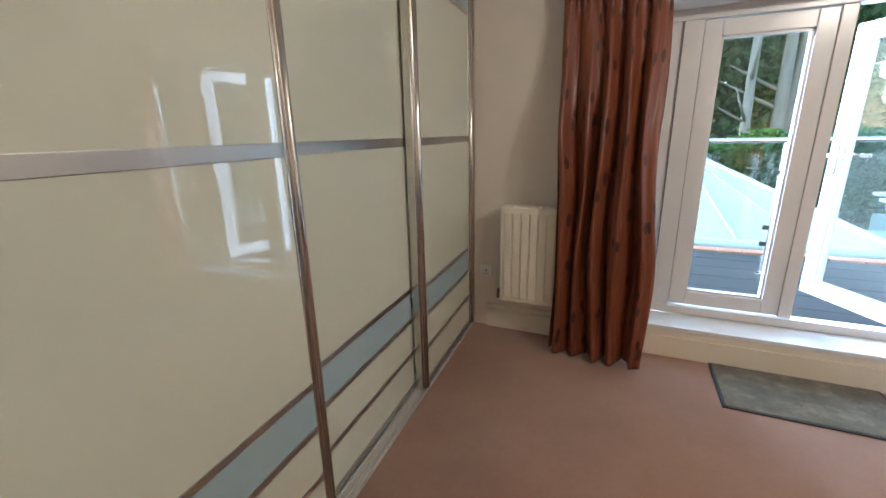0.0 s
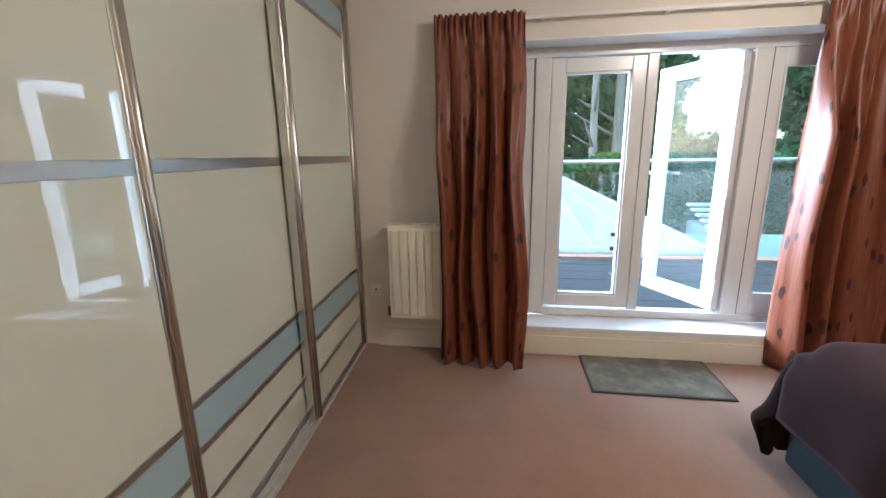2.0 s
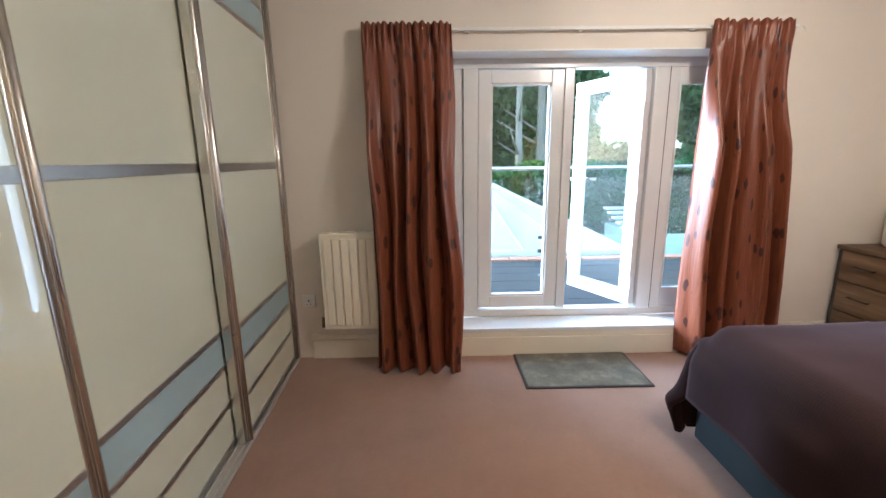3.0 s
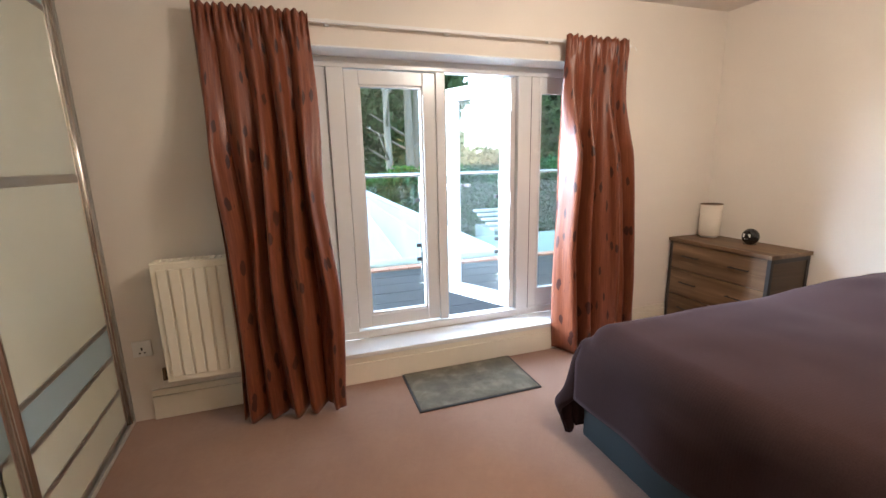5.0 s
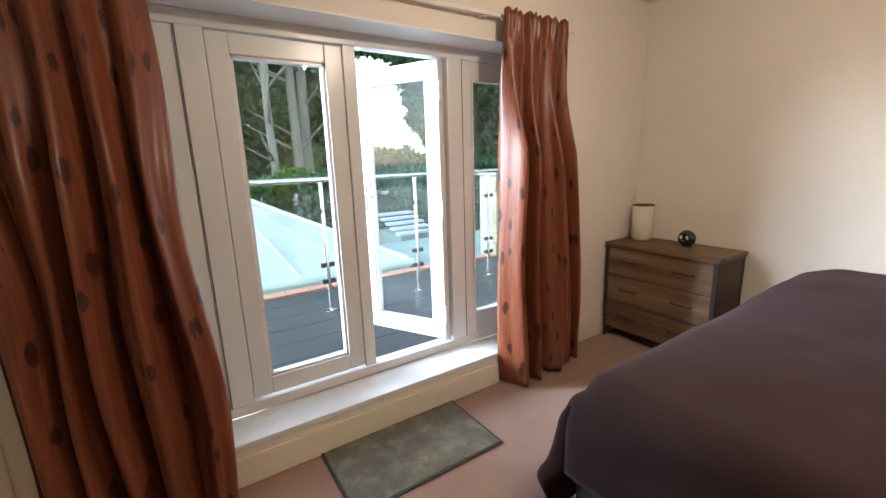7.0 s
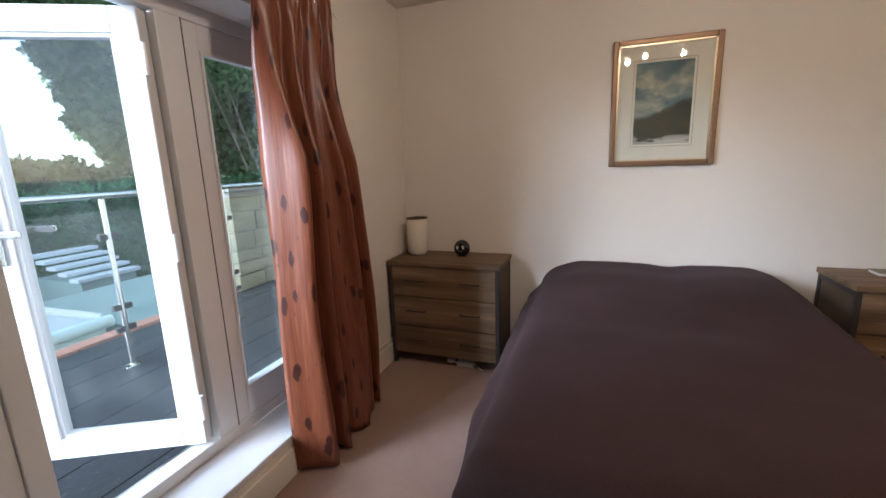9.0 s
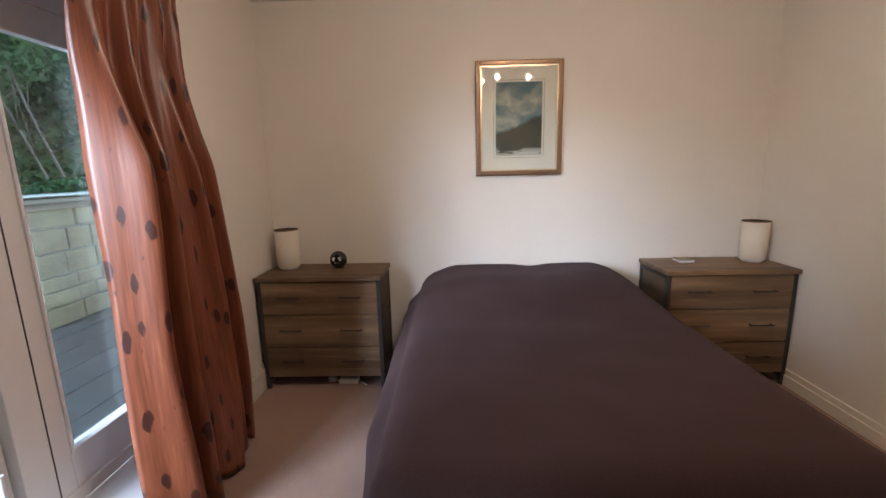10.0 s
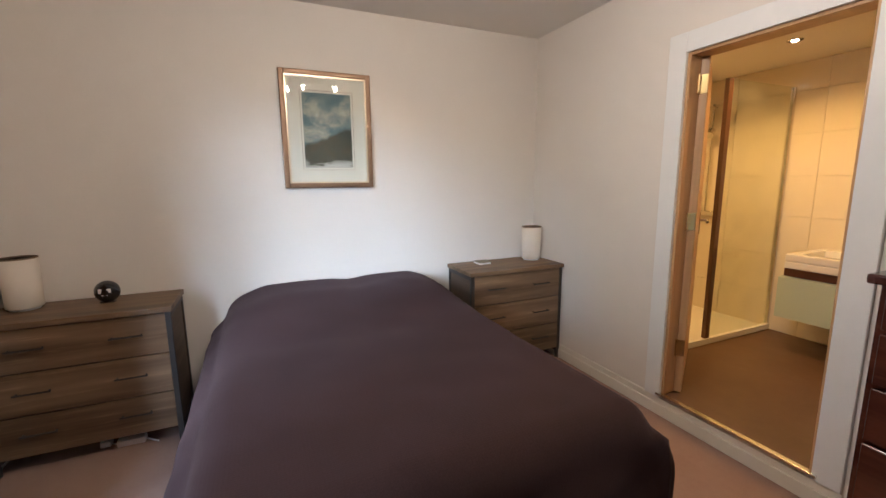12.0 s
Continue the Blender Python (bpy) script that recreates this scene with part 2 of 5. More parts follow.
def spread_mat():
    m, t, b = nodes_of("plum_waffle_bedspread")
    tc = t.nodes.new("ShaderNodeTexCoord")
    w = t.nodes.new("ShaderNodeTexWave")
    w.wave_type, w.bands_direction = "BANDS", "X"
    w.inputs["Scale"].default_value = 38
    w2 = t.nodes.new("ShaderNodeTexWave")
    w2.wave_type, w2.bands_direction = "BANDS", "Y"
    w2.inputs["Scale"].default_value = 30
    for n in (w, w2):
        n.inputs["Distortion"].default_value = 0.6
        link(t, tc.outputs["Object"], n.inputs["Vector"])
    h = mixed(t, 0.5, w.outputs["Fac"], w2.outputs["Fac"])
    fine = noise_at(t, 300, 2)
    broad = noise_at(t, 2.2, 4)
    c = mixed(t, 0.35, ramp(t, broad, [(0.3, (0.024, 0.0115, 0.0110)), (0.7, (0.033, 0.0160, 0.0152))]),
              ramp(t, fine, [(0.3, (0.018, 0.009, 0.0088)), (0.7, (0.042, 0.022, 0.0215))]))
    link(t, c, b.inputs["Base Color"])
    b.inputs["Roughness"].default_value = 0.95
    b.inputs["Specular IOR Level"].default_value = 0.2
    b.inputs["Sheen Weight"].default_value = 0.08
    b.inputs["Sheen Tint"].default_value = (0.8, 0.6, 0.65, 1)
    bump(t, b, h, 0.10, 0.003)
    return m


def painting_mat():
    """Stormy sky over dark hills with a pale stream."""
    m, t, b = nodes_of("landscape_print")
    tc = t.nodes.new("ShaderNodeTexCoord")
    sp = t.nodes.new("ShaderNodeSeparateXYZ")
    link(t, tc.outputs["Generated"], sp.inputs[0])
    n1 = noise_at(t, 6, 6, 0.6, stretch=(1, 1, 1.6))
    skyc = ramp(t, n1, [(0.3, (0.06, 0.12, 0.16)), (0.46, (0.16, 0.22, 0.22)), (0.58, (0.40, 0.38, 0.30)), (0.7, (0.62, 0.60, 0.52))])
    n2 = noise_at(t, 14, 6, 0.7)
    land = ramp(t, n2, [(0.3, (0.022, 0.026, 0.018)), (0.55, (0.06, 0.055, 0.03)), (0.75, (0.14, 0.09, 0.045))])
    hill = t.nodes.new("ShaderNodeMath")
    hill.operation = "MULTIPLY_ADD"
    link(t, sp.outputs["Y"], hill.inputs[0])
    hill.inputs[1].default_value = -0.25
    hill.inputs[2].default_value = 0.44
    wav = t.nodes.new("ShaderNodeMath")
    wav.operation = "MULTIPLY_ADD"
    link(t, noise_at(t, 9, 3, stretch=(1, 1, 0.1)), wav.inputs[0])
    wav.inputs[1].default_value = 0.22
    link(t, hill.outputs[0], wav.inputs[2])
    lt = t.nodes.new("ShaderNodeMath")
    lt.operation = "SUBTRACT"
    link(t, wav.outputs[0], lt.inputs[0])
    link(t, sp.outputs["Z"], lt.inputs[1])
    r = t.nodes.new("ShaderNodeMapRange")
    r.inputs["From Min"].default_value, r.inputs["From Max"].default_value = -0.02, 0.03
    link(t, lt.outputs[0], r.inputs["Value"])
    c = mixed(t, r.outputs[0], skyc, land)
    st = t.nodes.new("ShaderNodeMapRange")
    st.inputs["From Min"].default_value, st.inputs["From Max"].default_value = 0.17, 0.05
    link(t, sp.outputs["Z"], st.inputs["Value"])
    water = ramp(t, noise_at(t, 12, 4, stretch=(1, 0.5, 2)), [(0.48, (0, 0, 0)), (0.56, (1, 1, 1))])
    mul = t.nodes.new("ShaderNodeMath")
    mul.operation = "MULTIPLY"
    link(t, st.outputs[0], mul.inputs[0])
    link(t, water, mul.inputs[1])
    c = mixed(t, mul.outputs[0], c, (0.5, 0.48, 0.42))
    link(t, c, b.inputs["Base Color"])
    b.inputs["Roughness"].default_value = 0.7
    return m


def deck_mat():
    m, t, b = nodes_of("wet_grey_deck")
    g = noise_at(t, 30, 6, 0.7)
    s = noise_at(t, 1.6, 5, 0.6)
    c = mixed(t, 0.4, ramp(t, s, [(0.3, (0.022, 0.023, 0.024)), (0.7, (0.046, 0.047, 0.048))]),
              ramp(t, g, [(0.35, (0.018, 0.019, 0.020)), (0.61, (0.045, 0.046, 0.047)), (0.70, (0.30, 0.30, 0.28))]))
    link(t, c, b.inputs["Base Color"])
    r = t.nodes.new("ShaderNodeMapRange")
    r.inputs["To Min"].default_value, r.inputs["To Max"].default_value = 0.35, 0.8
    link(t, s, r.inputs["Value"])
    link(t, r.outputs[0], b.inputs["Roughness"])
    bump(t, b, g, 0.4, 0.003)
    return m


def leaf_mat(name, dark, light):
    m, t, b = nodes_of(name)
    gi = t.nodes.new("ShaderNodeNewGeometry")
    c = ramp(t, gi.outputs["Random Per Island"], [(0.0, dark), (0.6, tuple((a + q) / 2 for a, q in zip(dark, light))), (1.0, light)])
    c = mixed(t, 0.35, c, ramp(t, noise_at(t, 0.8, 4), [(0.35, dark), (0.65, light)]))
    link(t, c, b.inputs["Base Color"])
    b.inputs["Roughness"].default_value = 0.6
    tl = t.nodes.new("ShaderNodeBsdfTranslucent")
    link(t, c, tl.inputs[0])
    ms = t.nodes.new("ShaderNodeMixShader")
    ms.inputs[0].default_value = 0.42
    link(t, b.outputs[0], ms.inputs[1])
    link(t, tl.outputs[0], ms.inputs[2])
    link(t, ms.outputs[0], t.nodes["Material Output"].inputs[0])
    return m


CARPET, MATPILE, CURTAIN, SPREAD = carpet_mat(), mat_mat(), curtain_mat(), spread_mat()
PAINTING, DECK = painting_mat(), deck_mat()
LEAF_HEDGE = leaf_mat("hedge_leaves", (0.030, 0.085, 0.014), (0.16, 0.33, 0.045))
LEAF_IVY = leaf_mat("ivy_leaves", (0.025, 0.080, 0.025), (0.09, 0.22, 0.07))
LEAF_WOOD = leaf_mat("woodland_leaves", (0.13, 0.20, 0.08), (0.27, 0.37, 0.16))
BARK = plain("pale_bark", (0.30, 0.26, 0.20), 0.9, spread=0.25, big=3, fine=25, relief=0.6, dist=0.02, stretch=(1, 1, 0.3))
GRASS = plain("grass", (0.05, 0.09, 0.03), 0.95, spread=0.3, big=0.6, fine=20)
STONE = plain("yellow_sandstone", (0.25, 0.21, 0.13), 0.9, spread=0.4, big=4, fine=35, relief=0.6, dist=0.01)
MORTAR = plain("pale_mortar", (0.30, 0.28, 0.24), 0.95, spread=0.1, relief=0.3)

# ---- mesh helpers ----


def add_box(bm, x0, x1, y0, y1, z0, z1, bevel=0.0, segs=2):
    geo = bmesh.ops.create_cube(bm, size=1.0)
    for v in geo["verts"]:
        v.co = Vector((x0 + (v.co.x + 0.5) * (x1 - x0), y0 + (v.co.y + 0.5) * (y1 - y0), z0 + (v.co.z + 0.5) * (z1 - z0)))
    if bevel:
        es = list({e for v in geo["verts"] for e in v.link_edges})
        bmesh.ops.bevel(bm, geom=es, offset=bevel, segments=segs, profile=0.6, affect="EDGES")


def box(x0, x1, y0, y1, z0, z1, bevel=0.0, segs=2):
    bm = bmesh.new()
    add_box(bm, x0, x1, y0, y1, z0, z1, bevel, segs)
    return bm


def boxes(rows, bevel=0.0):
    bm = bmesh.new()
    for r in rows:
        add_box(bm, *r, bevel=bevel)
    return bm


def rod(p0, p1, r, segs=12, r2=None):
    bm = bmesh.new()
    a, c = Vector(p0), Vector(p1)
    d = c - a
    bmesh.ops.create_cone(bm, cap_ends=True, segments=segs, radius1=r, radius2=r if r2 is None else r2, depth=d.length)
    m = Matrix.Translation((a + c) / 2) @ d.to_track_quat("Z", "Y").to_matrix().to_4x4()
    bm.transform(m)
    return bm


def join(*bms):
    out = bmesh.new()
    for b in bms:
        me = bpy.data.meshes.new("tmp")
        b.to_mesh(me)
        b.free()
        out.from_mesh(me)
        bpy.data.meshes.remove(me)
    return out


def part(name, bm, material, parent=None, label="", smooth=False, kind=""):
    me = bpy.data.meshes.new(name)
    bmesh.ops.recalc_face_normals(bm, faces=bm.faces)
    bm.to_mesh(me)
    bm.free()
    me.materials.append(material)
    if smooth:
        me.shade_smooth()
    ob = new(name, me)
    if parent is not None:
        ob.parent = parent
        pm = parent.matrix_basis if parent.parent is None else parent.parent.matrix_basis @ parent.matrix_parent_inverse @ parent.matrix_basis
        ob.matrix_parent_inverse = pm.inverted()
    return tagged(ob, label=label, kind=kind)


def thing(name, label, category, at=(0, 0, 0), group=""):
    ob = new(name)
    ob.location = at
    return tagged(ob, label=label, category=category, group=group)


def structure(name, bm, material, label="", smooth=False):
    return part(name, bm, material, None, label, smooth, "structure")


def lathe(profile, segs=28, cx=0, cy=0):
    """A body turned about the upright axis from rows of radius, height."""
    bm = bmesh.new()
    rings = []
    for r, z in profile:
        rings.append([bm.verts.new((cx + r * math.cos(2 * math.pi * i / segs), cy + r * math.sin(2 * math.pi * i / segs), z)) for i in range(segs)])
    for a, c in zip(rings, rings[1:]):
        for i in range(segs):
            j = (i + 1) % segs
            bm.faces.new((a[i], a[j], c[j], c[i]))
    bm.faces.new(rings[0][::-1])
    bm.faces.new(rings[-1])
    return bm


def smooth01(a):
    a = min(1, max(0, a))
    return a * a * (3 - 2 * a)


# ---- plan ----
WX, EX, NY, SY, CZ = -0.80, 3.74, 2.855, -0.245, 2.33
NYE = 2.92          # the wall east of the window stands back a little
FY = 3.04            # inner face of the window frame
OX0, OX1, OZ0, OZ1 = 0.42, 2.70, 0.195, 1.915
DX0, DX1, DZ0, DZ1 = 1.825, 2.52, 0.125, 1.905

structure("floor", box(WX - 0.1, EX + 0.1, SY - 0.0, NYE, -0.25, 0.0), CARPET, "rose-beige fitted carpet, slightly worn")
structure("ceiling", box(WX - 0.1, EX + 0.1, SY - 0.15, NY + 0.3, CZ, CZ + 0.12), CEIL, "plain white painted ceiling")
structure("wall_north", boxes([(WX - 0.1, OX0, NY, NY + 0.27, -0.25, CZ), (OX1, EX + 0.1, NYE, NY + 0.27, -0.25, CZ),
                               (OX0, OX1, NY, NY + 0.27, -0.25, OZ0 - 0.03), (OX0, OX1, NY, NY + 0.27, OZ1, CZ)]), WALL, "cream painted wall with a wide window opening")
structure("wall_east", box(EX, EX + 0.15, SY, NYE, -0.25, CZ), WALL, "cream painted wall behind the bed")
structure("wall_south", boxes([(WX - 0.1, DX0, SY - 0.1, SY, -0.25, CZ), (DX1, EX + 0.15, SY - 0.1, SY, -0.25, CZ),
                               (DX0, DX1, SY - 0.1, SY, -0.25, DZ0 - 0.01), (DX0, DX1, SY - 0.1, SY, DZ1, CZ)]), WALL, "cream painted wall with a doorway")
structure("wall_west", box(WX - 0.1, WX, SY, NY, 0, CZ), WALL, "cream painted wall behind the wardrobe")


def skirt(name, x0, x1, y0, y1, h, side):
    """Skirting board with a stepped top moulding; side: the wall it stands on."""
    t, u = 0.018, 0.011
    if side == "n":
        bm = boxes([(x0, x1, y1 - t, y1, 0, h - 0.035), (x0, x1, y1 - u, y1, h - 0.035, h)], 0.003)
    elif side == "s":
        bm = boxes([(x0, x1, y0, y0 + t, 0, h - 0.035), (x0, x1, y0, y0 + u, h - 0.035, h)], 0.003)
    else:
        bm = boxes([(x1 - t, x1, y0, y1, 0, h - 0.035), (x1 - u, x1, y0, y1, h - 0.035, h)], 0.003)
    return structure(name, bm, TRIM, "cream gloss skirting board")


skirt("baseboard", -0.13, 0.40, 0, NY, 0.165, "n")
skirt("baseboard", 2.72, EX - 0.02, 0, NYE, 0.165, "n")
skirt("baseboard", 0.40, 2.72, 0, NY - 0.012, 0.165, "n")
skirt("baseboard", DX1 + 0.10, EX - 0.02, SY, 0, 0.10, "s")
skirt("baseboard", DX0 - 0.10, DX1 + 0.10, SY, 0, 0.10, "s")
skirt("baseboard", 0, EX, SY + 0.02, NYE - 0.02, 0.10, "e")

# ---- window ----
win = tagged(thing("window_1", "white framed double doors and side lights, one leaf open", "window", (1.55, FY, OZ0)), kind="structure")
part("reveal_board", boxes([(OX0, OX1, NY - 0.002, FY, OZ1 - 0.008, OZ1 - 0.0005), (OX0 + 0.0005, OX0 + 0.008, NY - 0.002, FY, OZ0, OZ1 - 0.008),
                            (OX1 - 0.008, OX1 - 0.0005, NYE - 0.002, FY, OZ0, OZ1 - 0.008)]), DOORWHITE, win, "white painted reveal lining")
part("window_sill", box(OX0 - 0.01, OX1 + 0.01, NY - 0.03, FY, OZ0 - 0.03, OZ0, 0.006), UPVC, win, "white painted sill board")
MZ0, MZ1 = 0.245, 1.85
y0, y1 = FY, FY + 0.075
part("window_frame", boxes([
    (OX0, OX1, y0, y1, OZ0, MZ0), (OX0, OX1, y0, y1, MZ1, OZ1 + 0.03),
    (0.885, 0.985, y0, y1, MZ0, MZ1), (2.115, 2.215, y0, y1, MZ0, MZ1),
    (OX0, OX0 + 0.06, y0, y1, MZ0, MZ1), (OX1 - 0.06, OX1, y0, y1, MZ0, MZ1)], 0.004), UPVC, win)
part("side_frame", boxes([(0.82, 0.885, y0 + 0.01, y1, MZ0, MZ1), (OX0 + 0.06, 0.48 + 0.06, y0 + 0.01, y1, MZ0, MZ1),
                          (0.54, 0.82, y0 + 0.01, y1, MZ0, 0.375), (0.54, 0.82, y0 + 0.01, y1, 1.755, MZ1)], 0.004), UPVC, win)
part("side_frame", boxes([(2.215, 2.28, y0 + 0.01, y1, MZ0, MZ1), (OX1 - 0.08, OX1 - 0.06, y0 + 0.01, y1, MZ0, MZ1),
                          (2.28, OX1 - 0.08, y0 + 0.01, y1, MZ0, 0.375), (2.28, OX1 - 0.08, y0 + 0.01, y1, 1.755, MZ1)], 0.004), UPVC, win)
for gx0, gx1 in ((0.54, 0.82), (2.28, OX1 - 0.08)):
    p = part("pane", box(gx0, gx1, FY + 0.035, FY + 0.041, 0.375, 1.755), SIDEGLASS, win)
    p.visible_shadow = False


for gx0, gx1 in ((0.54, 0.82), (2.28, OX1 - 0.08)):
    part("glazing_bead", boxes([(gx0, gx0 + 0.012, y0 + 0.004, y0 + 0.034, 0.375, 1.755), (gx1 - 0.012, gx1, y0 + 0.004, y0 + 0.034, 0.375, 1.755),
                                (gx0 + 0.012, gx1 - 0.012, y0 + 0.004, y0 + 0.034, 0.375, 0.387), (gx0 + 0.012, gx1 - 0.012, y0 + 0.004, y0 + 0.034, 1.743, 1.755)], 0.003), UPVC, win)
part("door_stop", boxes([(2.103, 2.115, y0 + 0.045, y0 + 0.070, MZ0, MZ1), (0.985, 0.9855, y0 + 0.045, y0 + 0.070, MZ0, MZ1)], 0.0), UPVC, win)
part("seal", boxes([(2.1005, 2.103, y0 + 0.052, y0 + 0.060, MZ0, MZ1), (2.208, 2.212, y0 - 0.0015, y0, MZ0, MZ1), (0.888, 0.892, y0 - 0.0015, y0, MZ0, MZ1)]), RUBBER, win, "dark rubber seal")


def door_leaf(name, width, inside, edge_strip):
    """A glazed leaf in its own space: hinge at x 0, closing edge at x width, y 0 the inner face."""
    root = thing(name, "", "")
    z0, z1 = 0.262, 1.842
    st, tp, bt = 0.082, 0.080, 0.082
    fr = part("frame", boxes([(0, st, 0, 0.06, z0, z1), (width - st, width, 0, 0.06, z0, z1),
                              (st, width - st, 0, 0.06, z0, z0 + bt), (st, width - st, 0, 0.06, z1 - tp, z1)], 0.005), UPVC, root)
    part("bead", boxes([(st, st + 0.012, 0.012, 0.05, z0 + bt, z1 - tp), (width - st - 0.012, width - st, 0.012, 0.05, z0 + bt, z1 - tp),
                        (st, width - st, 0.012, 0.05, z0 + bt, z0 + bt + 0.012), (st, width - st, 0.012, 0.05, z1 - tp - 0.012, z1 - tp)]), UPVC, root)
    g = part("pane", box(st, width - st, 0.027, 0.033, z0 + bt, z1 - tp), GLASS, root)
    g.visible_shadow = False
    if edge_strip:
        part("meeting_strip", box(width, width + 0.06, -0.012, 0.045, z0 - 0.006, z1 + 0.004, 0.004), UPVC, root)
    return root


la = door_leaf("door_1", 0.550, True, True)
la.location = (0.987, FY + 0.002, 0)
tagged(la, label="white glazed door leaf, closed, beside the open leaf", category="door", kind="structure")
lb = door_leaf("door_2", 0.585, True, False)
tagged(lb, label="white glazed door leaf standing open onto the terrace", category="door", kind="structure")
hd = join(box(0.53, 0.56, -0.010, 0.0, 1.02, 1.20, 0.003), rod((0.545, 0, 1.13), (0.545, -0.045, 1.13), 0.009),
          box(0.44, 0.555, -0.055, -0.040, 1.118, 1.142, 0.005), box(0.53, 0.56, 0.06, 0.070, 1.02, 1.20, 0.003),
          rod((0.545, 0.06, 1.13), (0.545, 0.10, 1.13), 0.009), box(0.44, 0.555, 0.098, 0.112, 1.118, 1.142, 0.005))
part("door_handle", hd, CHROME, lb, "steel lever handle with back plate")
part("lock_strip", box(0.585, 0.5875, 0.02, 0.04, 0.32, 1.80), STEEL, lb)
for hz in (0.42, 1.05, 1.68):
    part("hinge", join(rod((-0.008, 0.065, hz - 0.05), (-0.008, 0.065, hz + 0.05), 0.009), box(-0.004, 0.03, 0.058, 0.064, hz - 0.04, hz + 0.04)), UPVC, lb)
lb.matrix_basis = pose(2.112, FY + 0.035, 0, 0, 0, 118) 
part("threshold", box(0.985, 2.115, FY + 0.075, FY + 0.12, 0.10, 0.22), STEEL, win)

# ---- curtains ----
rail = thing("curtain_rail", "thin white curtain track along the wall above the window", "curtain rail", (1.55, NY - 0.04, 2.01))
part("track", box(0.29, 2.80, NY - 0.05, NY - 0.035, 2.005, 2.022, 0.003), WHITEPL, rail)
for bx in (0.31, 0.9, 1.55, 2.2, 2.77):
    part("bracket", box(bx - 0.012, bx + 0.012, NY - 0.036, NY, 2.0, 2.03, 0.003), WHITEPL, rail)


def curtain(name, t0, t1, b0, b1, folds, seed, amp, fwd, guard, label, back=0.0):
    """Pinch-pleated cloth: t0, t1 the ends at the track, b0, b1 at the floor."""
    rng = random.Random(seed)
    ph = [rng.uniform(-0.5, 0.5) for _ in range(folds + 2)]
    am = [rng.uniform(0.45, 1.45) for _ in range(folds + 2)]
    cols, rows = folds * 22, 60

    def x_at(u, v):
        return (t0 + (t1 - t0) * u) * (1 - v) + (b0 + (b1 - b0) * u) * v

    bm = bmesh.new()
    uvl = bm.loops.layers.uv.new("UVMap")
    grid = []
    for j in range(rows + 1):
        v = j / rows
        z = 2.036 - v * 2.016
        line = []
        arc, last = 0.0, None
        for i in range(cols + 1):
            u = i / cols
            loose = min(1.0, max(0, (v - 0.04) / 0.3))
            env = math.sin(math.pi * u)
            k = u * folds + 0.62 * env * loose * noise.noise(Vector((u * folds * 0.8, v * 1.1, seed))) + 0.16 * env * noise.noise(Vector((u * 9, 0.5, seed)))
            k = min(max(k, 0.0), folds - 0.001)
            n = min(int(k), folds - 1)
            a = am[n] * (1 - (k - n)) + am[n + 1] * (k - n)
            head = max(0.0, 1 - v / 0.035)
            drift = (ph[n] * (1 - (k - n)) + ph[n + 1] * (k - n)) * 2.6 * loose * (0.4 + v)
            w = math.sin(2 * math.pi * k + drift)
            w = (2 * abs(math.sin(math.pi * k + 0.5 * drift)) ** 0.65 - 1) * (0.35 + 0.65 * loose) + w * 0.65 * (1 - loose)
            w = w * (1 + 0.5 * noise.noise(Vector((k * 0.9, v * 2.2, seed + 5))))
            pinch = math.sin(2 * math.pi * k * 3) * 0.014 * max(0, 1 - abs(v - 0.03) / 0.045)
            w2 = 0.16 * math.sin(4 * math.pi * k + 1.3 + 2 * ph[n]) * loose
            depth = (0.020 + (amp - 0.020) * loose) * a
            yy = NY - 0.085 + back * smooth01(v * 5) - depth * (w + w2) - pinch - fwd * smooth01(v * 2.3)
            yy = max(yy, NY - (0.40 if guard else 0.225))
            if not guard:
                yy += 0.14 * (1 - 0.55 * v) * smooth01((u - 0.80) / 0.2)
            yy = min(yy, (NY - 0.012 if x_at(u, v) < 2.71 else NYE - 0.012) if not guard else NY - 0.035 - 0.137 * smooth01(v * 2.6))
            x = x_at(u, v)
            x += 0.012 * math.cos(2 * math.pi * k + drift) * loose * a + 0.008 * math.sin(7 * v + 5 * u + seed) + 0.022 * loose * noise.noise(Vector((u * 3, v * 3.5, seed + 9)))
            zz = z + (0.007 * math.sin(6 * math.pi * k) * head) + (0.006 * math.sin(2 * math.pi * k + 1) * v * a)
            p = Vector((x, yy, max(zz, 0.006)))
            if last is not None:
                arc += math.hypot(p.x - last.x, p.y - last.y)
            last = p
            line.append((bm.verts.new(p), arc))
        grid.append(line)
    for j in range(rows):
        for i in range(cols):
            q = (grid[j][i], grid[j][i + 1], grid[j + 1][i + 1], grid[j + 1][i])
            f = bm.faces.new([c[0] for c in q])
            for lp, (vv, ac) in zip(f.loops, q):
                lp[uvl].uv = ((i if vv in (grid[j][i][0], grid[j + 1][i][0]) else i + 1) / cols * ((t1 - t0) + folds * 2.4 * amp), 2.0 - vv.co.z)
    root = thing(name, label, "curtain", ((t0 + t1) / 2, NY - 0.08, 0.006))
    ob = part("cloth", bm, CURTAIN, root, smooth=True)
    so = ob.modifiers.new("thick", "SOLIDIFY")
    so.thickness = 0.003
    for i in range(folds + 1):
        hx = t0 + (t1 - t0) * i / folds
        part("hook", rod((hx, NY - 0.062, 1.985), (hx, NY - 0.045, 2.012), 0.003, 6), WHITEPL, root)
    return root


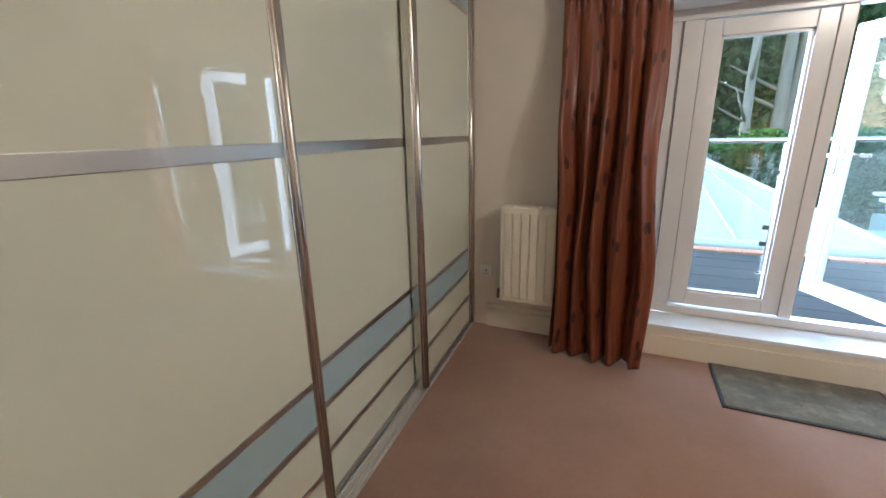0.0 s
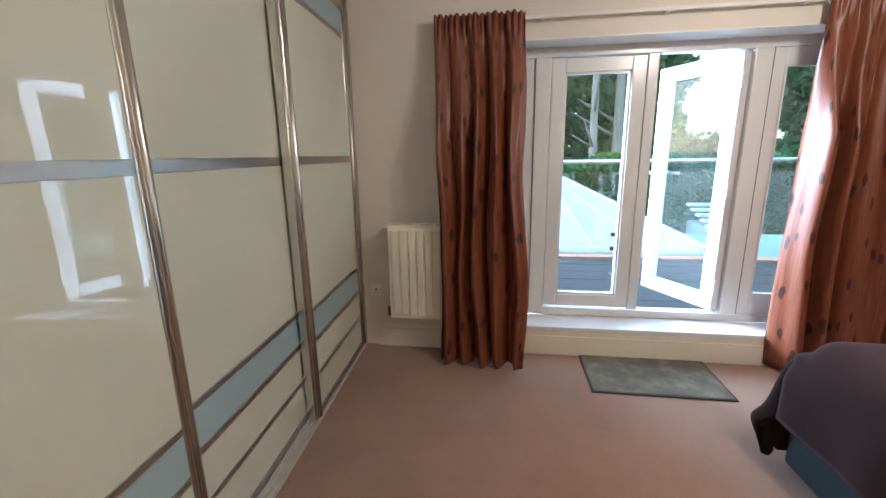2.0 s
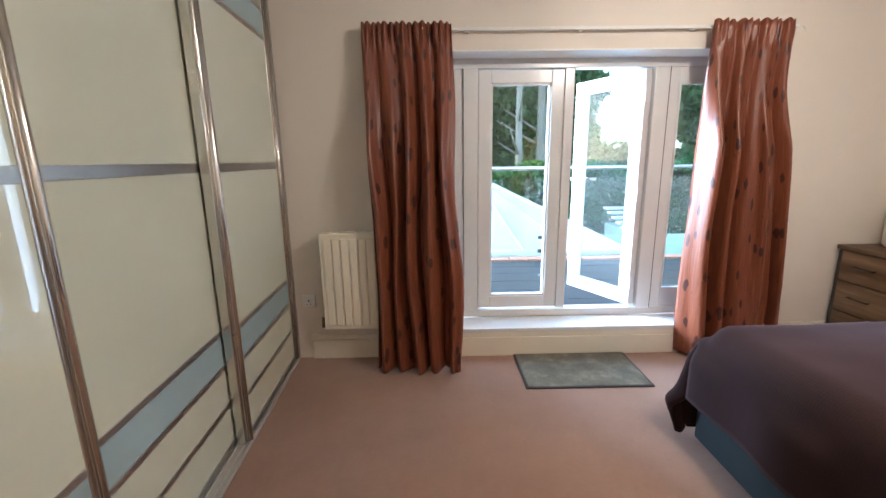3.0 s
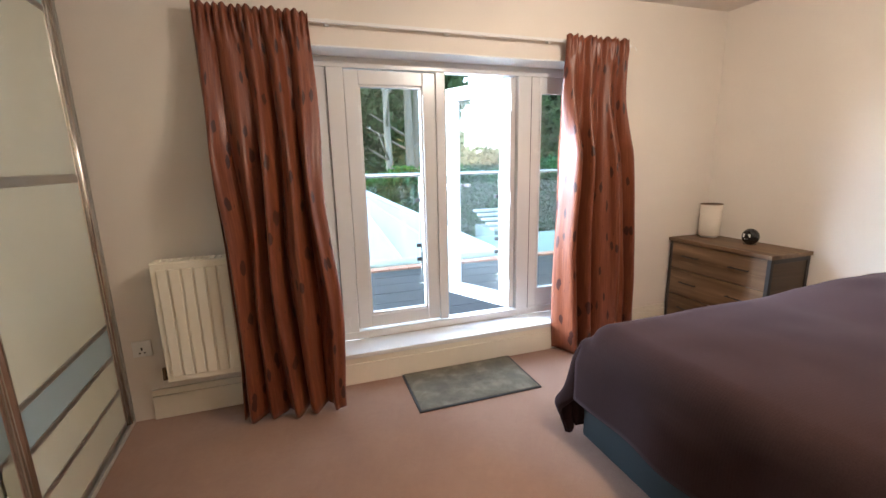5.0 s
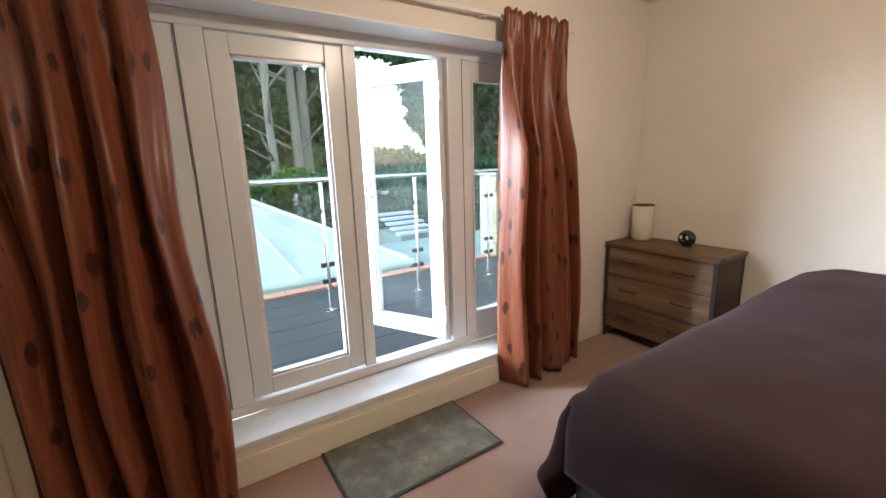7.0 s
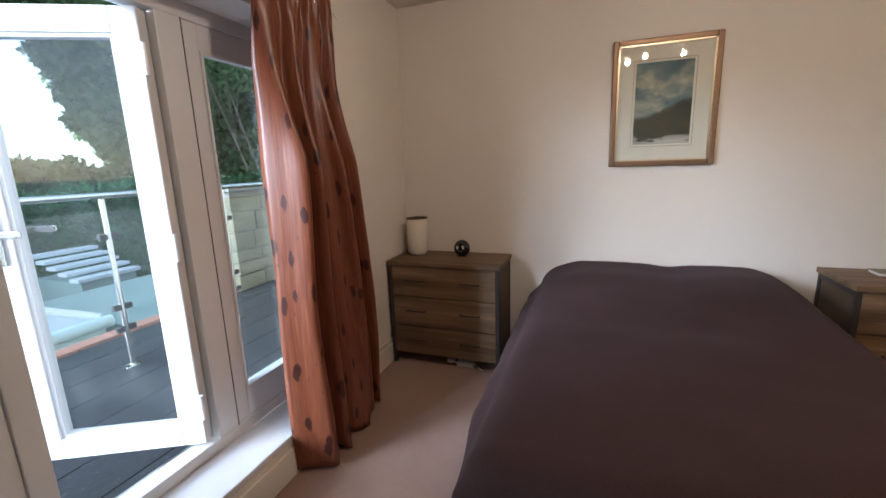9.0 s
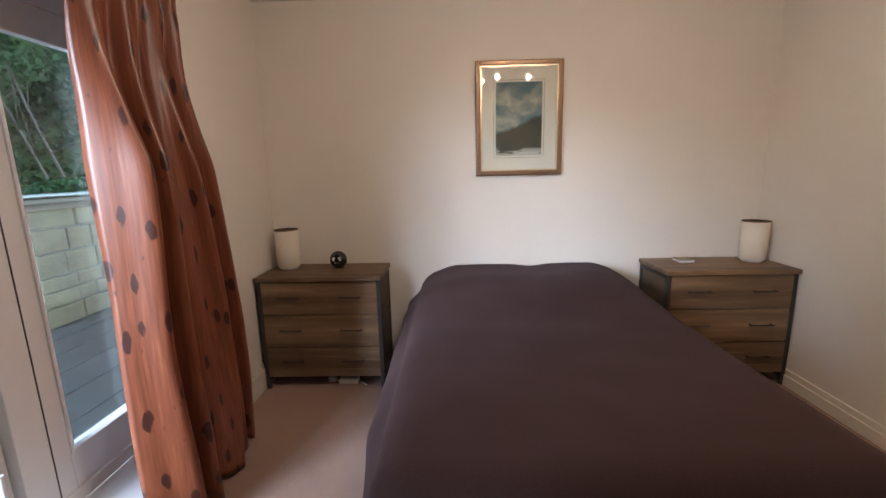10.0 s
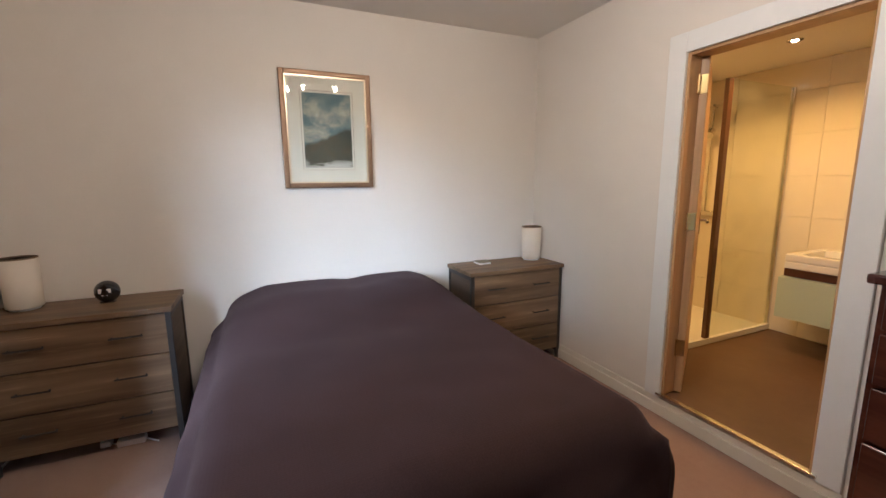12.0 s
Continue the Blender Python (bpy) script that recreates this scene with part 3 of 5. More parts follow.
curtain("curtain", 0.305, 0.80, 0.335, 0.85, 5, 3, 0.060, 0.125, True, "russet pleated curtain with dark leaves, drawn open beside the radiator")
curtain("curtain", 2.290, 2.825, 2.265, 2.96, 4, 12, 0.085, 0.03, False, "russet pleated curtain with dark leaves, hanging beside the oak chest", 0.045)

# ---- radiator ----
rad = thing("radiator", "cream enamelled panel radiator below the wall, beside the curtain", "radiator", (0.3, NY, 0.25))
RX0, RX1, RY, RZ0, RZ1 = 0.0, 0.62, 2.70, 0.262, 0.868
nf = 11
for i in range(nf):
    w = (RX1 - RX0 - 0.044) / nf
    a = RX0 + 0.022 + w * i
    part("flute", box(a + 0.004, a + w - 0.004, RY - 0.009, RY - 0.0005, RZ0 + 0.03, RZ1 - 0.03, 0.0043, 3), RADWHITE, rad)
part("panel", box(RX0, RX1, RY, RY + 0.012, RZ0, RZ1, 0.004), RADWHITE, rad)
part("back_panel", box(RX0 + 0.01, RX1 - 0.01, NY - 0.075, NY - 0.063, RZ0, RZ1, 0.003), RADWHITE, rad)
part("top_grille", boxes([(RX0 + 0.01 + 0.03 * i, RX0 + 0.03 + 0.03 * i, RY + 0.012, NY - 0.06, RZ1 - 0.004, RZ1 + 0.003) for i in range(20)]
                         + [(RX0, RX1, RY + 0.0125, RY + 0.02, RZ1 - 0.015, RZ1 + 0.004), (RX0, RX1, NY - 0.068, NY - 0.06, RZ1 - 0.015, RZ1 + 0.004)]), RADWHITE, rad)
part("side_cover", box(RX0 - 0.003, RX0 - 0.0005, RY + 0.013, NY - 0.06, RZ0 + 0.03, RZ1), RADWHITE, rad)
for bx in (0.09, 0.50):
    part("bracket", box(bx, bx + 0.03, NY - 0.062, NY, 0.35, 0.8), RADWHITE, rad)
vx = RX0 - 0.022
part("valve", join(rod((RX0, 2.745, 0.29), (vx, 2.745, 0.29), 0.009), rod((vx, 2.745, 0.262), (vx, 2.745, 0.325), 0.011, 14, 0.009)), plain("dull_brass", (0.20, 0.14, 0.08), 0.5, metal=0.6), rad, "dull brass valve")
part("pipe", rod((vx, 2.745, 0.275), (vx, NY, 0.275), 0.0075), plain("dull_brass", (0.20, 0.14, 0.08)), rad)

sock = thing("wall_socket", "white double plug socket low on the wall beside the radiator", "socket", (-0.14, NY, 0.40))
part("plate", box(-0.18, -0.095, NY - 0.009, NY, 0.36, 0.445, 0.003), WHITEPL, sock)
part("rocker", box(-0.145, -0.132, NY - 0.013, NY - 0.009, 0.418, 0.432, 0.002), WHITEPL, sock)
part("pin_holes", boxes([(-0.142, -0.135, NY - 0.0095, NY - 0.0088, 0.395, 0.41), (-0.153, -0.146, NY - 0.0095, NY - 0.0088, 0.378, 0.384), (-0.131, -0.124, NY - 0.0095, NY - 0.0088, 0.378, 0.384)]), BLACKGLOSS, sock)

# ---- wardrobe ----
ward = thing("wardrobe", "fitted sliding wardrobe, glossy cream glass with blue bands and steel trim", "wardrobe", (-0.19, 2.15, 0))
part("carcass", boxes([(WX + 0.16, -0.30, SY + 0.06, NY - 0.03, 0.0, 0.02), (WX + 0.16, WX + 0.18, SY + 0.06, NY - 0.03, 0.02, CZ - 0.003),
                       (WX + 0.18, -0.28, NY - 0.045, NY - 0.03, 0.02, CZ - 0.003), (WX + 0.18, -0.28, SY + 0.06, SY + 0.075, 0.02, CZ - 0.003)]), WALL, ward)
part("end_post", box(-0.27, -0.183, 2.832, NY - 0.003, 0.0, CZ - 0.002, 0.003), STEEL, ward)
part("bottom_track", boxes([(-0.30, -0.184, SY + 0.012, 2.832, 0.0, 0.010), (-0.189, -0.184, SY + 0.012, 2.832, 0.010, 0.022), (-0.243, -0.238, SY + 0.012, 2.832, 0.010, 0.019),
                            (-0.216, -0.212, SY + 0.012, 2.832, 0.010, 0.015), (-0.285, -0.280, SY + 0.012, 2.832, 0.010, 0.019)], 0.001), TRACK, ward)
part("top_track", boxes([(-0.30, -0.175, SY + 0.012, NY - 0.010, 2.255, CZ - 0.002)], 0.002), STEEL, ward)


def panel(x, ya, yb, wide_a, wide_b):
    """A sliding door whose face lies at x, from ya to yb, with bands of glass between steel bars."""
    d = part("door", box(x - 0.030, x - 0.010, ya + 0.01, yb - 0.01, 0.024, 2.25), STEEL, ward, "cream and blue glass sliding door")
    for a, c in ((ya, ya + wide_a), (yb - wide_b, yb)):
        mid, w = (a + c) / 2, c - a
        bmm = join(box(x - 0.035, x + 0.003, a, c, 0.020, 2.254, 0.0025), box(x + 0.0028, x + 0.009, a + 0.30 * w, c - 0.12 * w, 0.021, 2.253, 0.0028, 3))
        part("stile", bmm, CHROME, d, "polished steel edge profile")
        part("pull_bead", rod((x + 0.008, a + 0.62 * w, 0.0215), (x + 0.008, a + 0.62 * w, 2.2525), 0.24 * w, 14), CHROME, d, "rounded polished pull bead", smooth=True)
    g0, g1 = ya + wide_a, yb - wide_b
    bars = (0.042, 0.226, 0.409, 0.566, 1.272, 1.963, 2.115, 2.240)
    rows = [(x - 0.012, x + 0.003, g0, g1, b - 0.012, b + 0.012) for b in bars[1:4] + bars[5:7]]
    rows += [(x - 0.012, x + 0.004, g0, g1, 0.020, 0.052), (x - 0.012, x + 0.004, g0, g1, 1.254, 1.291), (x - 0.012, x + 0.004, g0, g1, 2.220, 2.254)]
    for r in rows:
        part("bar", box(*r, 0.0015), STEEL, d, "satin steel cross bar")
    for k in range(len(bars) - 1):
        blue = k in (2, 5)
        lo, hi = bars[k] + 0.008, bars[k + 1] - 0.008
        part("glass_panel", box(x - 0.009, x, g0, g1, lo, hi), BLUEGLASS if blue else CREAMGLASS, d,
             "pale blue glass band" if blue else "glossy cream glass panel")


panel(-0.203, 0.29, 1.186, 0.040, 0.040)
panel(-0.250, 1.200, 2.045, 0.045, 0.060)
panel(-0.203, 1.955, 2.830, 0.062, 0.052)
panel(-0.250, -0.215, 0.36, 0.045, 0.045)
ward.matrix_basis = pose(-0.19, 2.15, 0, 0, 0, 3.2)      # the wardrobe runs a little askew of the window wall

# ---- mat ----
dm = thing("door_mat", "grey-green dirt-trapping mat with a black rubber edge on the carpet", "door mat", (1.57, 2.62, 0))
MX0, MX1, MY0, MY1 = 1.205, 1.945, 2.40, 2.835
part("surface", box(MX0 + 0.012, MX1 - 0.012, MY0 + 0.012, MY1 - 0.012, 0.002, 0.011, 0.003), MATPILE, dm)
part("edge", boxes([(MX0, MX1, MY0, MY0 + 0.013, 0.001, 0.008), (MX0, MX1, MY1 - 0.013, MY1, 0.001, 0.008),
                    (MX0, MX0 + 0.013, MY0 + 0.013, MY1 - 0.013, 0.001, 0.008), (MX1 - 0.013, MX1, MY0 + 0.013, MY1 - 0.013, 0.001, 0.008)], 0.0015), RUBBER, dm)

# ---- bed ----
bed = thing("bed", "double divan bed with dark teal base against the wall", "bed", (2.8, 1.27, 0))
BX0, BX1, BY0, BY1 = 1.86, 3.72, 0.62, 1.94
part("divan_base", box(BX0 + 0.01, BX1, BY0 + 0.02, BY1 - 0.01, 0.03, 0.34, 0.02, 3), BASEFAB, bed, smooth=False)
part("mattress", box(BX0 + 0.06, BX1, BY0 + 0.05, BY1 - 0.05, 0.34, 0.53, 0.085, 5), CARD, bed)
for fx in (BX0 + 0.12, 2.8, BX1 - 0.12):
    for fy in (BY0 + 0.1, BY1 - 0.1):
        part("castor", rod((fx, fy, 0.0), (fx, fy, 0.035), 0.025), RUBBER, bed)

cover = thing("bedspread", "dark plum waffle bedspread draped over the bed and pillows", "bedspread", (2.8, 1.27, 0.3))


RIM = []


def bedspread():
    bm = bmesh.new()
    nu, nv = 90, 110
    L0, L1 = 0.30, 0.0
    side = 0.46
    W = BY1 - BY0
    grid = []
    for i in range(nu + 1):
        s = -L0 + (BX1 - BX0 + L0) * i / nu
        row = []
        for j in range(nv + 1):
            w = -side + (W + 2 * side) * j / nv
            x = BX0 + max(s, 0)
            y = BY0 + min(max(w, 0), W)
            over_s = max(-s, 0)
            over_w = max(-w, 0) + max(w - W, 0)
            sgn = -1 if w < 0 else 1
            z = 0.597
            r = 0.10
            # rounded shoulders
            du, dw = max(0, r - max(s, 0)) if s < r else 0, min(max(w, 0), max(W - w, 0))
            dw = max(0, r - dw)
            z -= r - math.sqrt(max(r * r - min(r, math.hypot(du, dw)) ** 2 * 0.98, 0.0)) if (du or dw) else 0
            px = smooth01((x - 2.85) / 0.62)
            edge = 1 - 0.75 * smooth01((abs(y - 1.27) - 0.42) / 0.25)
            z += 0.085 * px * edge * (1 - 0.12 * smooth01((0.12 - abs(y - 1.22)) / 0.12))
            z += 0.010 * noise.noise(Vector((x * 2.2, y * 2.2, 0.3))) + 0.004 * noise.noise(Vector((x * 6, y * 6, 3)))
            if over_s or over_w:
                d = math.hypot(over_s, over_w)
                k = smooth01(d / 0.12)
                wave = 0.5 + 0.5 * math.sin(x * 17 + 1.3 * math.sin(x * 5) + 0.6) if over_w > over_s else 0.5 + 0.5 * math.sin(y * 13 + 2)
                out = 0.004 + (((0.028 + 0.057 * smooth01((x - 1.9) / 0.5)) + 0.005 * wave if w > W / 2 else 0.012 + 0.015 * wave) if over_w else 0.010 + 0.034 * wave) * k
                if over_w > 0 and over_s > 0:
                    ang = math.atan2(over_w, over_s)
                    if w > W / 2:
                        fan = math.sin(2 * ang) ** 1.3
                        out = out * smooth01(ang / 1.2) + fan * (0.048 * smooth01(d / 0.36) + 0.026 * math.exp(-((d - 0.36) / 0.05) ** 2) - 0.03 * smooth01((d - 0.40) / 0.12))
                        out += 0.016 * math.sin(9 * ang) * smooth01((d - 0.2) / 0.2)
                        x -= math.cos(ang) * out * 0.95
                        y += math.sin(ang) * out
                        z += 0.05 * d
                    else:
                        x -= math.cos(ang) * (out + 0.01)
                        y -= math.sin(ang) * (out + 0.01)
                elif over_w > 0:
                    y += sgn * out
                else:
                    x -= out * 0.8
                z -= d
                if over_s and not over_w:
                    z += 0.030 * (0.5 + noise.noise(Vector((y * 3.1, 0.4, 7)))) * smooth01((d - 0.15) / 0.15)
            row.append(bm.verts.new((x, y, max(z, 0.02))))
        grid.append(row)
    rim = [r_[0].co.copy() for r_ in grid[::-1]] + [v_.co.copy() for v_ in grid[0][1:-1]] + [r_[-1].co.copy() for r_ in grid]
    RIM.extend(rim)
    for i in range(nu):
        for j in range(nv):
            bm.faces.new((grid[i][j], grid[i + 1][j], grid[i + 1][j + 1], grid[i][j + 1]))
    return bm


cl = part("cloth", bedspread(), SPREAD, cover, smooth=True)
so = cl.modifiers.new("thick", "SOLIDIFY")
so.thickness, so.offset = 0.006, 1
bm = bmesh.new()
prev = None
for i, p in enumerate(RIM):
    d = (RIM[min(i + 1, len(RIM) - 1)] - RIM[max(i - 1, 0)]).normalized()
    e = d.cross(Vector((0, 0, 1)))
    e = e.normalized() if e.length > 0.01 else Vector((1, 0, 0))
    g_ = d.cross(e)
    ring = [bm.verts.new(p + (e * math.cos(q) + g_ * math.sin(q)) * 0.007) for q in (0.3, 1.56, 2.8, 4.1, 5.3)]
    if prev:
        for k in range(5):
            bm.faces.new((prev[k], prev[(k + 1) % 5], ring[(k + 1) % 5], ring[k]))
    prev = ring
part("hem", bm, SPREAD, cover, smooth=True)

# ---- oak chests ----


def chest(label):
    """Three-drawer chest in its own space: front at x 0, y from 0 to 0.72, floor at z 0."""
    root = thing("chest_of_drawers", label, "chest of drawers", (0, 0, 0), "oak bedside chests")
    W, D, H = 0.735, 0.36, 0.71
    part("top", box(-0.012, D, -0.008, W + 0.008, H - 0.026, H, 0.002), OAK, root)
    part("body", box(0.018, D - 0.004, 0.03, W - 0.03, 0.075, H - 0.028), OAK, root)
    zs = [0.078, 0.275, 0.478, 0.682]
    for k in range(3):
        d = part("drawer", box(0.0, 0.0175, 0.024, W - 0.024, zs[k] + 0.003, zs[k + 1] - 0.003, 0.0015), OAK, root)
        for hy in (0.185, W - 0.185):
            zc = zs[k] + 0.108
            part("handle", join(rod((-0.020, hy - 0.066, zc), (-0.020, hy + 0.066, zc), 0.0045, 8), rod((-0.020, hy - 0.058, zc), (0, hy - 0.058, zc), 0.004, 8),
                                rod((-0.020, hy + 0.058, zc), (0, hy + 0.058, zc), 0.004, 8)), BLACKMETAL, d, "dark metal bar handle")
    for ly in (0.0, W - 0.024):
        fr = boxes([(0.0, 0.024, ly, ly + 0.024, 0.0, H - 0.027), (D - 0.03, D - 0.006, ly, ly + 0.024, 0.0, H - 0.027),
                    (0.024, D - 0.03, ly, ly + 0.024, H - 0.055, H - 0.027), (0.024, D - 0.03, ly, ly + 0.024, 0.05, 0.075)], 0.002)
        part("side_frame", fr, BLACKMETAL, root, "black metal side frame")
        part("side_panel", box(0.026, D - 0.032, ly + 0.006, ly + 0.018, 0.077, H - 0.057), wood("side_board", (0.055, 0.034, 0.020), (0.15, 0.098, 0.058), 0.6, axis=0), root)
    return root


ch1 = chest("three-drawer grey oak chest with black metal frame beside the curtain")
ch2 = copy_thing(ch1, pose(3.368, -0.235, 0))
tagged(ch2, label="grey oak three-drawer chest with black frame in the far corner")
ch1.location = (3.372, 2.160, 0)


def lamp(x, y, z, label):
    root = thing("table_lamp", label, "lamp", (x, y, z), "bedside lamps")
    part("base", lathe([(0.055, z), (0.058, z + 0.006), (0.050, z + 0.014), (0.018, z + 0.02), (0.016, z + 0.06)], 28, x, y), WHITEPL, root, smooth=False)
    bm = lathe([(0.068, z + 0.012), (0.070, z + 0.014), (0.0725, z + 0.25), (0.0705, z + 0.25), (0.068, z + 0.02), (0.066, z + 0.012)], 40, x, y)
    part("shade", bm, LAMPFAB, root, smooth=True)
    part("rim", lathe([(0.0732, z + 0.246), (0.0745, z + 0.249), (0.0732, z + 0.252), (0.0700, z + 0.252), (0.0700, z + 0.246)], 40, x, y), OAK, root)
    return root


lamp(3.625, 2.790, 0.71, "cream cylinder table lamp, unlit, on the chest by the curtain")
lamp(3.60, -0.130, 0.71, "cream cylinder table lamp, unlit, on the chest in the corner")

clock = thing("alarm_clock", "round black glossy alarm clock on the oak chest", "clock", (3.60, 2.46, 0.71))
bm = bmesh.new()
bmesh.ops.create_uvsphere(bm, u_segments=28, v_segments=18, radius=0.055)
for v in bm.verts:
    v.co.x = v.co.x * 0.8 if v.co.x > -0.035 else -0.035 - 0.2 * (abs(v.co.x) - 0.035)
bm.transform(Matrix.Translation((3.60, 2.46, 0.765)))
part("case", bm, BLACKGLOSS, clock, smooth=True)
part("marks", boxes([(3.5615, 3.5635, 2.472, 2.487, 0.762, 0.785), (3.5615, 3.5635, 2.435, 2.452, 0.764, 0.785), (3.5615, 3.5635, 2.45, 2.475, 0.750, 0.755)]), WHITEPL, clock, "pale display marks")
part("foot", box(3.58, 3.62, 2.43, 2.49, 0.709, 0.715), BLACKMETAL, clock)

book = thing("notepad", "small pale notepad lying on the oak chest", "notepad", (3.62, 0.27, 0.71))
part("pages", box(3.575, 3.665, 0.235, 0.325, 0.7105, 0.724, 0.002), WHITEPL, book)
part("cover", box(3.573, 3.667, 0.225, 0.327, 0.7242, 0.7275, 0.001), plain("olive_card", (0.24, 0.21, 0.13), 0.6), book)

bag = thing("extension_lead", "white extension lead lying on the carpet below the chest", "extension lead", (3.44, 2.42, 0.0))
part("block", box(3.42, 3.47, 2.34, 2.46, 0.001, 0.034, 0.008, 3), WHITEPL, bag)
part("plug", box(3.45, 3.50, 2.49, 2.535, 0.001, 0.03, 0.006, 2), WHITEPL, bag)
part("cord", rod((3.44, 2.46, 0.012), (3.47, 2.50, 0.012), 0.004, 8), WHITEPL, bag)
part("plug_cord", rod((3.47, 2.53, 0.012), (3.62, 2.60, 0.006), 0.004, 8), WHITEPL, bag)
part("lead_end", rod((3.45, 2.34, 0.008), (3.40, 2.28, 0.006), 0.004, 8), WHITEPL, bag)

# ---- picture ----
pic = thing("picture", "stormy landscape print, cream mount, gold frame, on the wall", "picture", (EX, 1.305, 1.6))
PY0, PY1, PZ0, PZ1 = 1.036, 1.573, 1.266, 1.955
fw = 0.030
part("frame", boxes([(EX - 0.030, EX - 0.001, PY0, PY0 + fw, PZ0, PZ1), (EX - 0.030, EX - 0.001, PY1 - fw, PY1, PZ0, PZ1),
                     (EX - 0.030, EX - 0.001, PY0 + fw, PY1 - fw, PZ0, PZ0 + fw), (EX - 0.030, EX - 0.001, PY0 + fw, PY1 - fw, PZ1 - fw, PZ1)], 0.006), GOLD, pic)
part("slip", boxes([(EX - 0.026, EX - 0.006, PY0 + fw, PY0 + fw + 0.008, PZ0 + fw, PZ1 - fw), (EX - 0.026, EX - 0.006, PY1 - fw - 0.008, PY1 - fw, PZ0 + fw, PZ1 - fw),
                    (EX - 0.026, EX - 0.006, PY0 + fw, PY1 - fw, PZ0 + fw, PZ0 + fw + 0.008), (EX - 0.026, EX - 0.006, PY0 + fw, PY1 - fw, PZ1 - fw - 0.008, PZ1 - fw)]), GOLDLIGHT, pic)
iy0, iy1, iz0, iz1 = PY0 + 0.125, PY1 - 0.125, PZ0 + 0.122, PZ1 - 0.125
part("mount", boxes([(EX - 0.014, EX - 0.010, PY0 + 0.03, iy0, PZ0 + 0.03, PZ1 - 0.03), (EX - 0.014, EX - 0.010, iy1, PY1 - 0.03, PZ0 + 0.03, PZ1 - 0.03),
                     (EX - 0.014, EX - 0.010, iy0, iy1, PZ0 + 0.03, iz0), (EX - 0.014, EX - 0.010, iy0, iy1, iz1, PZ1 - 0.03)]), CARD, pic)
part("mount_line", boxes([(EX - 0.0155, EX - 0.014, iy0 - 0.013, iy0 - 0.011, iz0 - 0.013, iz1 + 0.013), (EX - 0.0155, EX - 0.014, iy1 + 0.011, iy1 + 0.013, iz0 - 0.013, iz1 + 0.013),
                          (EX - 0.0155, EX - 0.014, iy0 - 0.011, iy1 + 0.011, iz0 - 0.013, iz0 - 0.011), (EX - 0.0155, EX - 0.014, iy0 - 0.011, iy1 + 0.011, iz1 + 0.011, iz1 + 0.013)]), GOLD, pic)
part("print", box(EX - 0.009, EX - 0.006, iy0 - 0.005, iy1 + 0.005, iz0 - 0.005, iz1 + 0.005), PAINTING, pic)
pg = part("glazing", box(EX - 0.021, EX - 0.019, PY0 + 0.031, PY1 - 0.031, PZ0 + 0.031, PZ1 - 0.031), PICGLASS, pic)
pg.visible_shadow = False

# ---- ceiling spotlights ----
WARM = glow("warm_bulb", (1.0, 0.72, 0.42), 14)
LX = 1.88
sp = thing("spotlight_bar", "steel ceiling bar with three lit warm spotlights", "ceiling light", (LX, 1.1, CZ))
part("bar", rod((LX, 0.90, CZ - 0.03), (LX, 1.45, CZ - 0.03), 0.012), CHROME, sp)
part("ceiling_plate", lathe([(0.05, CZ - 0.018), (0.055, CZ - 0.001)], 28, LX, 1.1), CHROME, sp)
for k, sy in enumerate((0.96, 1.245, 1.39)):
    tip = Vector((LX + (0.11 if k % 2 else 0.085), sy + (0.01 if k > 0 else -0.01), CZ - (0.125 if k == 2 else 0.10)))
    top = Vector((LX, sy, CZ - 0.04))
    h = part("spot_head", rod(top, tip, 0.018, 18, 0.028), CHROME, sp)
    d = (tip - top).normalized()
    part("bulb", rod(tip - d * 0.004, tip + d * 0.003, 0.013, 18), WARM, h)
    lt = new("spot_light", bpy.data.lights.new("spot_light", "POINT"))
    lt.data.energy, lt.data.color, lt.data.shadow_soft_size = 3.0, (1.0, 0.74, 0.50), 0.02
    lt.location = tip + d * 0.04

# ---- doorway ----
dr = tagged(thing("door_3", "honey oak door standing open into the shower room, white frame", "door", (DX1, SY, DZ0)), kind="structure")
aw = 0.095
part("architrave", boxes([(DX0 - aw, DX0, SY, SY + 0.018, 0.101, DZ1 + aw), (DX1, DX1 + aw, SY, SY + 0.018, 0.101, DZ1 + aw), (DX0, DX1, SY, SY + 0.018, DZ1, DZ1 + aw)], 0.004), DOORWHITE, dr, "white painted architrave")
part("lining", boxes([(DX0 - 0.004, DX0 + 0.014, SY - 0.11, SY + 0.001, DZ0, DZ1), (DX1 - 0.014, DX1 + 0.004, SY - 0.11, SY + 0.001, DZ0, DZ1), (DX0 + 0.014, DX1 - 0.014, SY - 0.11, SY + 0.001, DZ1 - 0.014, DZ1 + 0.004)], 0.002), HONEY, dr, "honey oak door lining")
part("threshold_strip", box(DX0 - 0.02, DX1 + 0.02, SY - 0.004, SY + 0.026, DZ0 - 0.008, DZ0 + 0.004, 0.003), CHROME, dr, "steel threshold strip")
leaf = part("door_leaf", box(0, 0.70, -0.036, 0.0, DZ0 + 0.008, DZ1 - 0.018, 0.002), HONEY, dr, "plain honey oak door leaf")
leaf.matrix_parent_inverse = Matrix()
leaf.matrix_parent_inverse = dr.matrix_basis.inverted()
leaf.matrix_basis = pose(DX1 - 0.02, SY - 0.07, 0, 0, 0, -57)
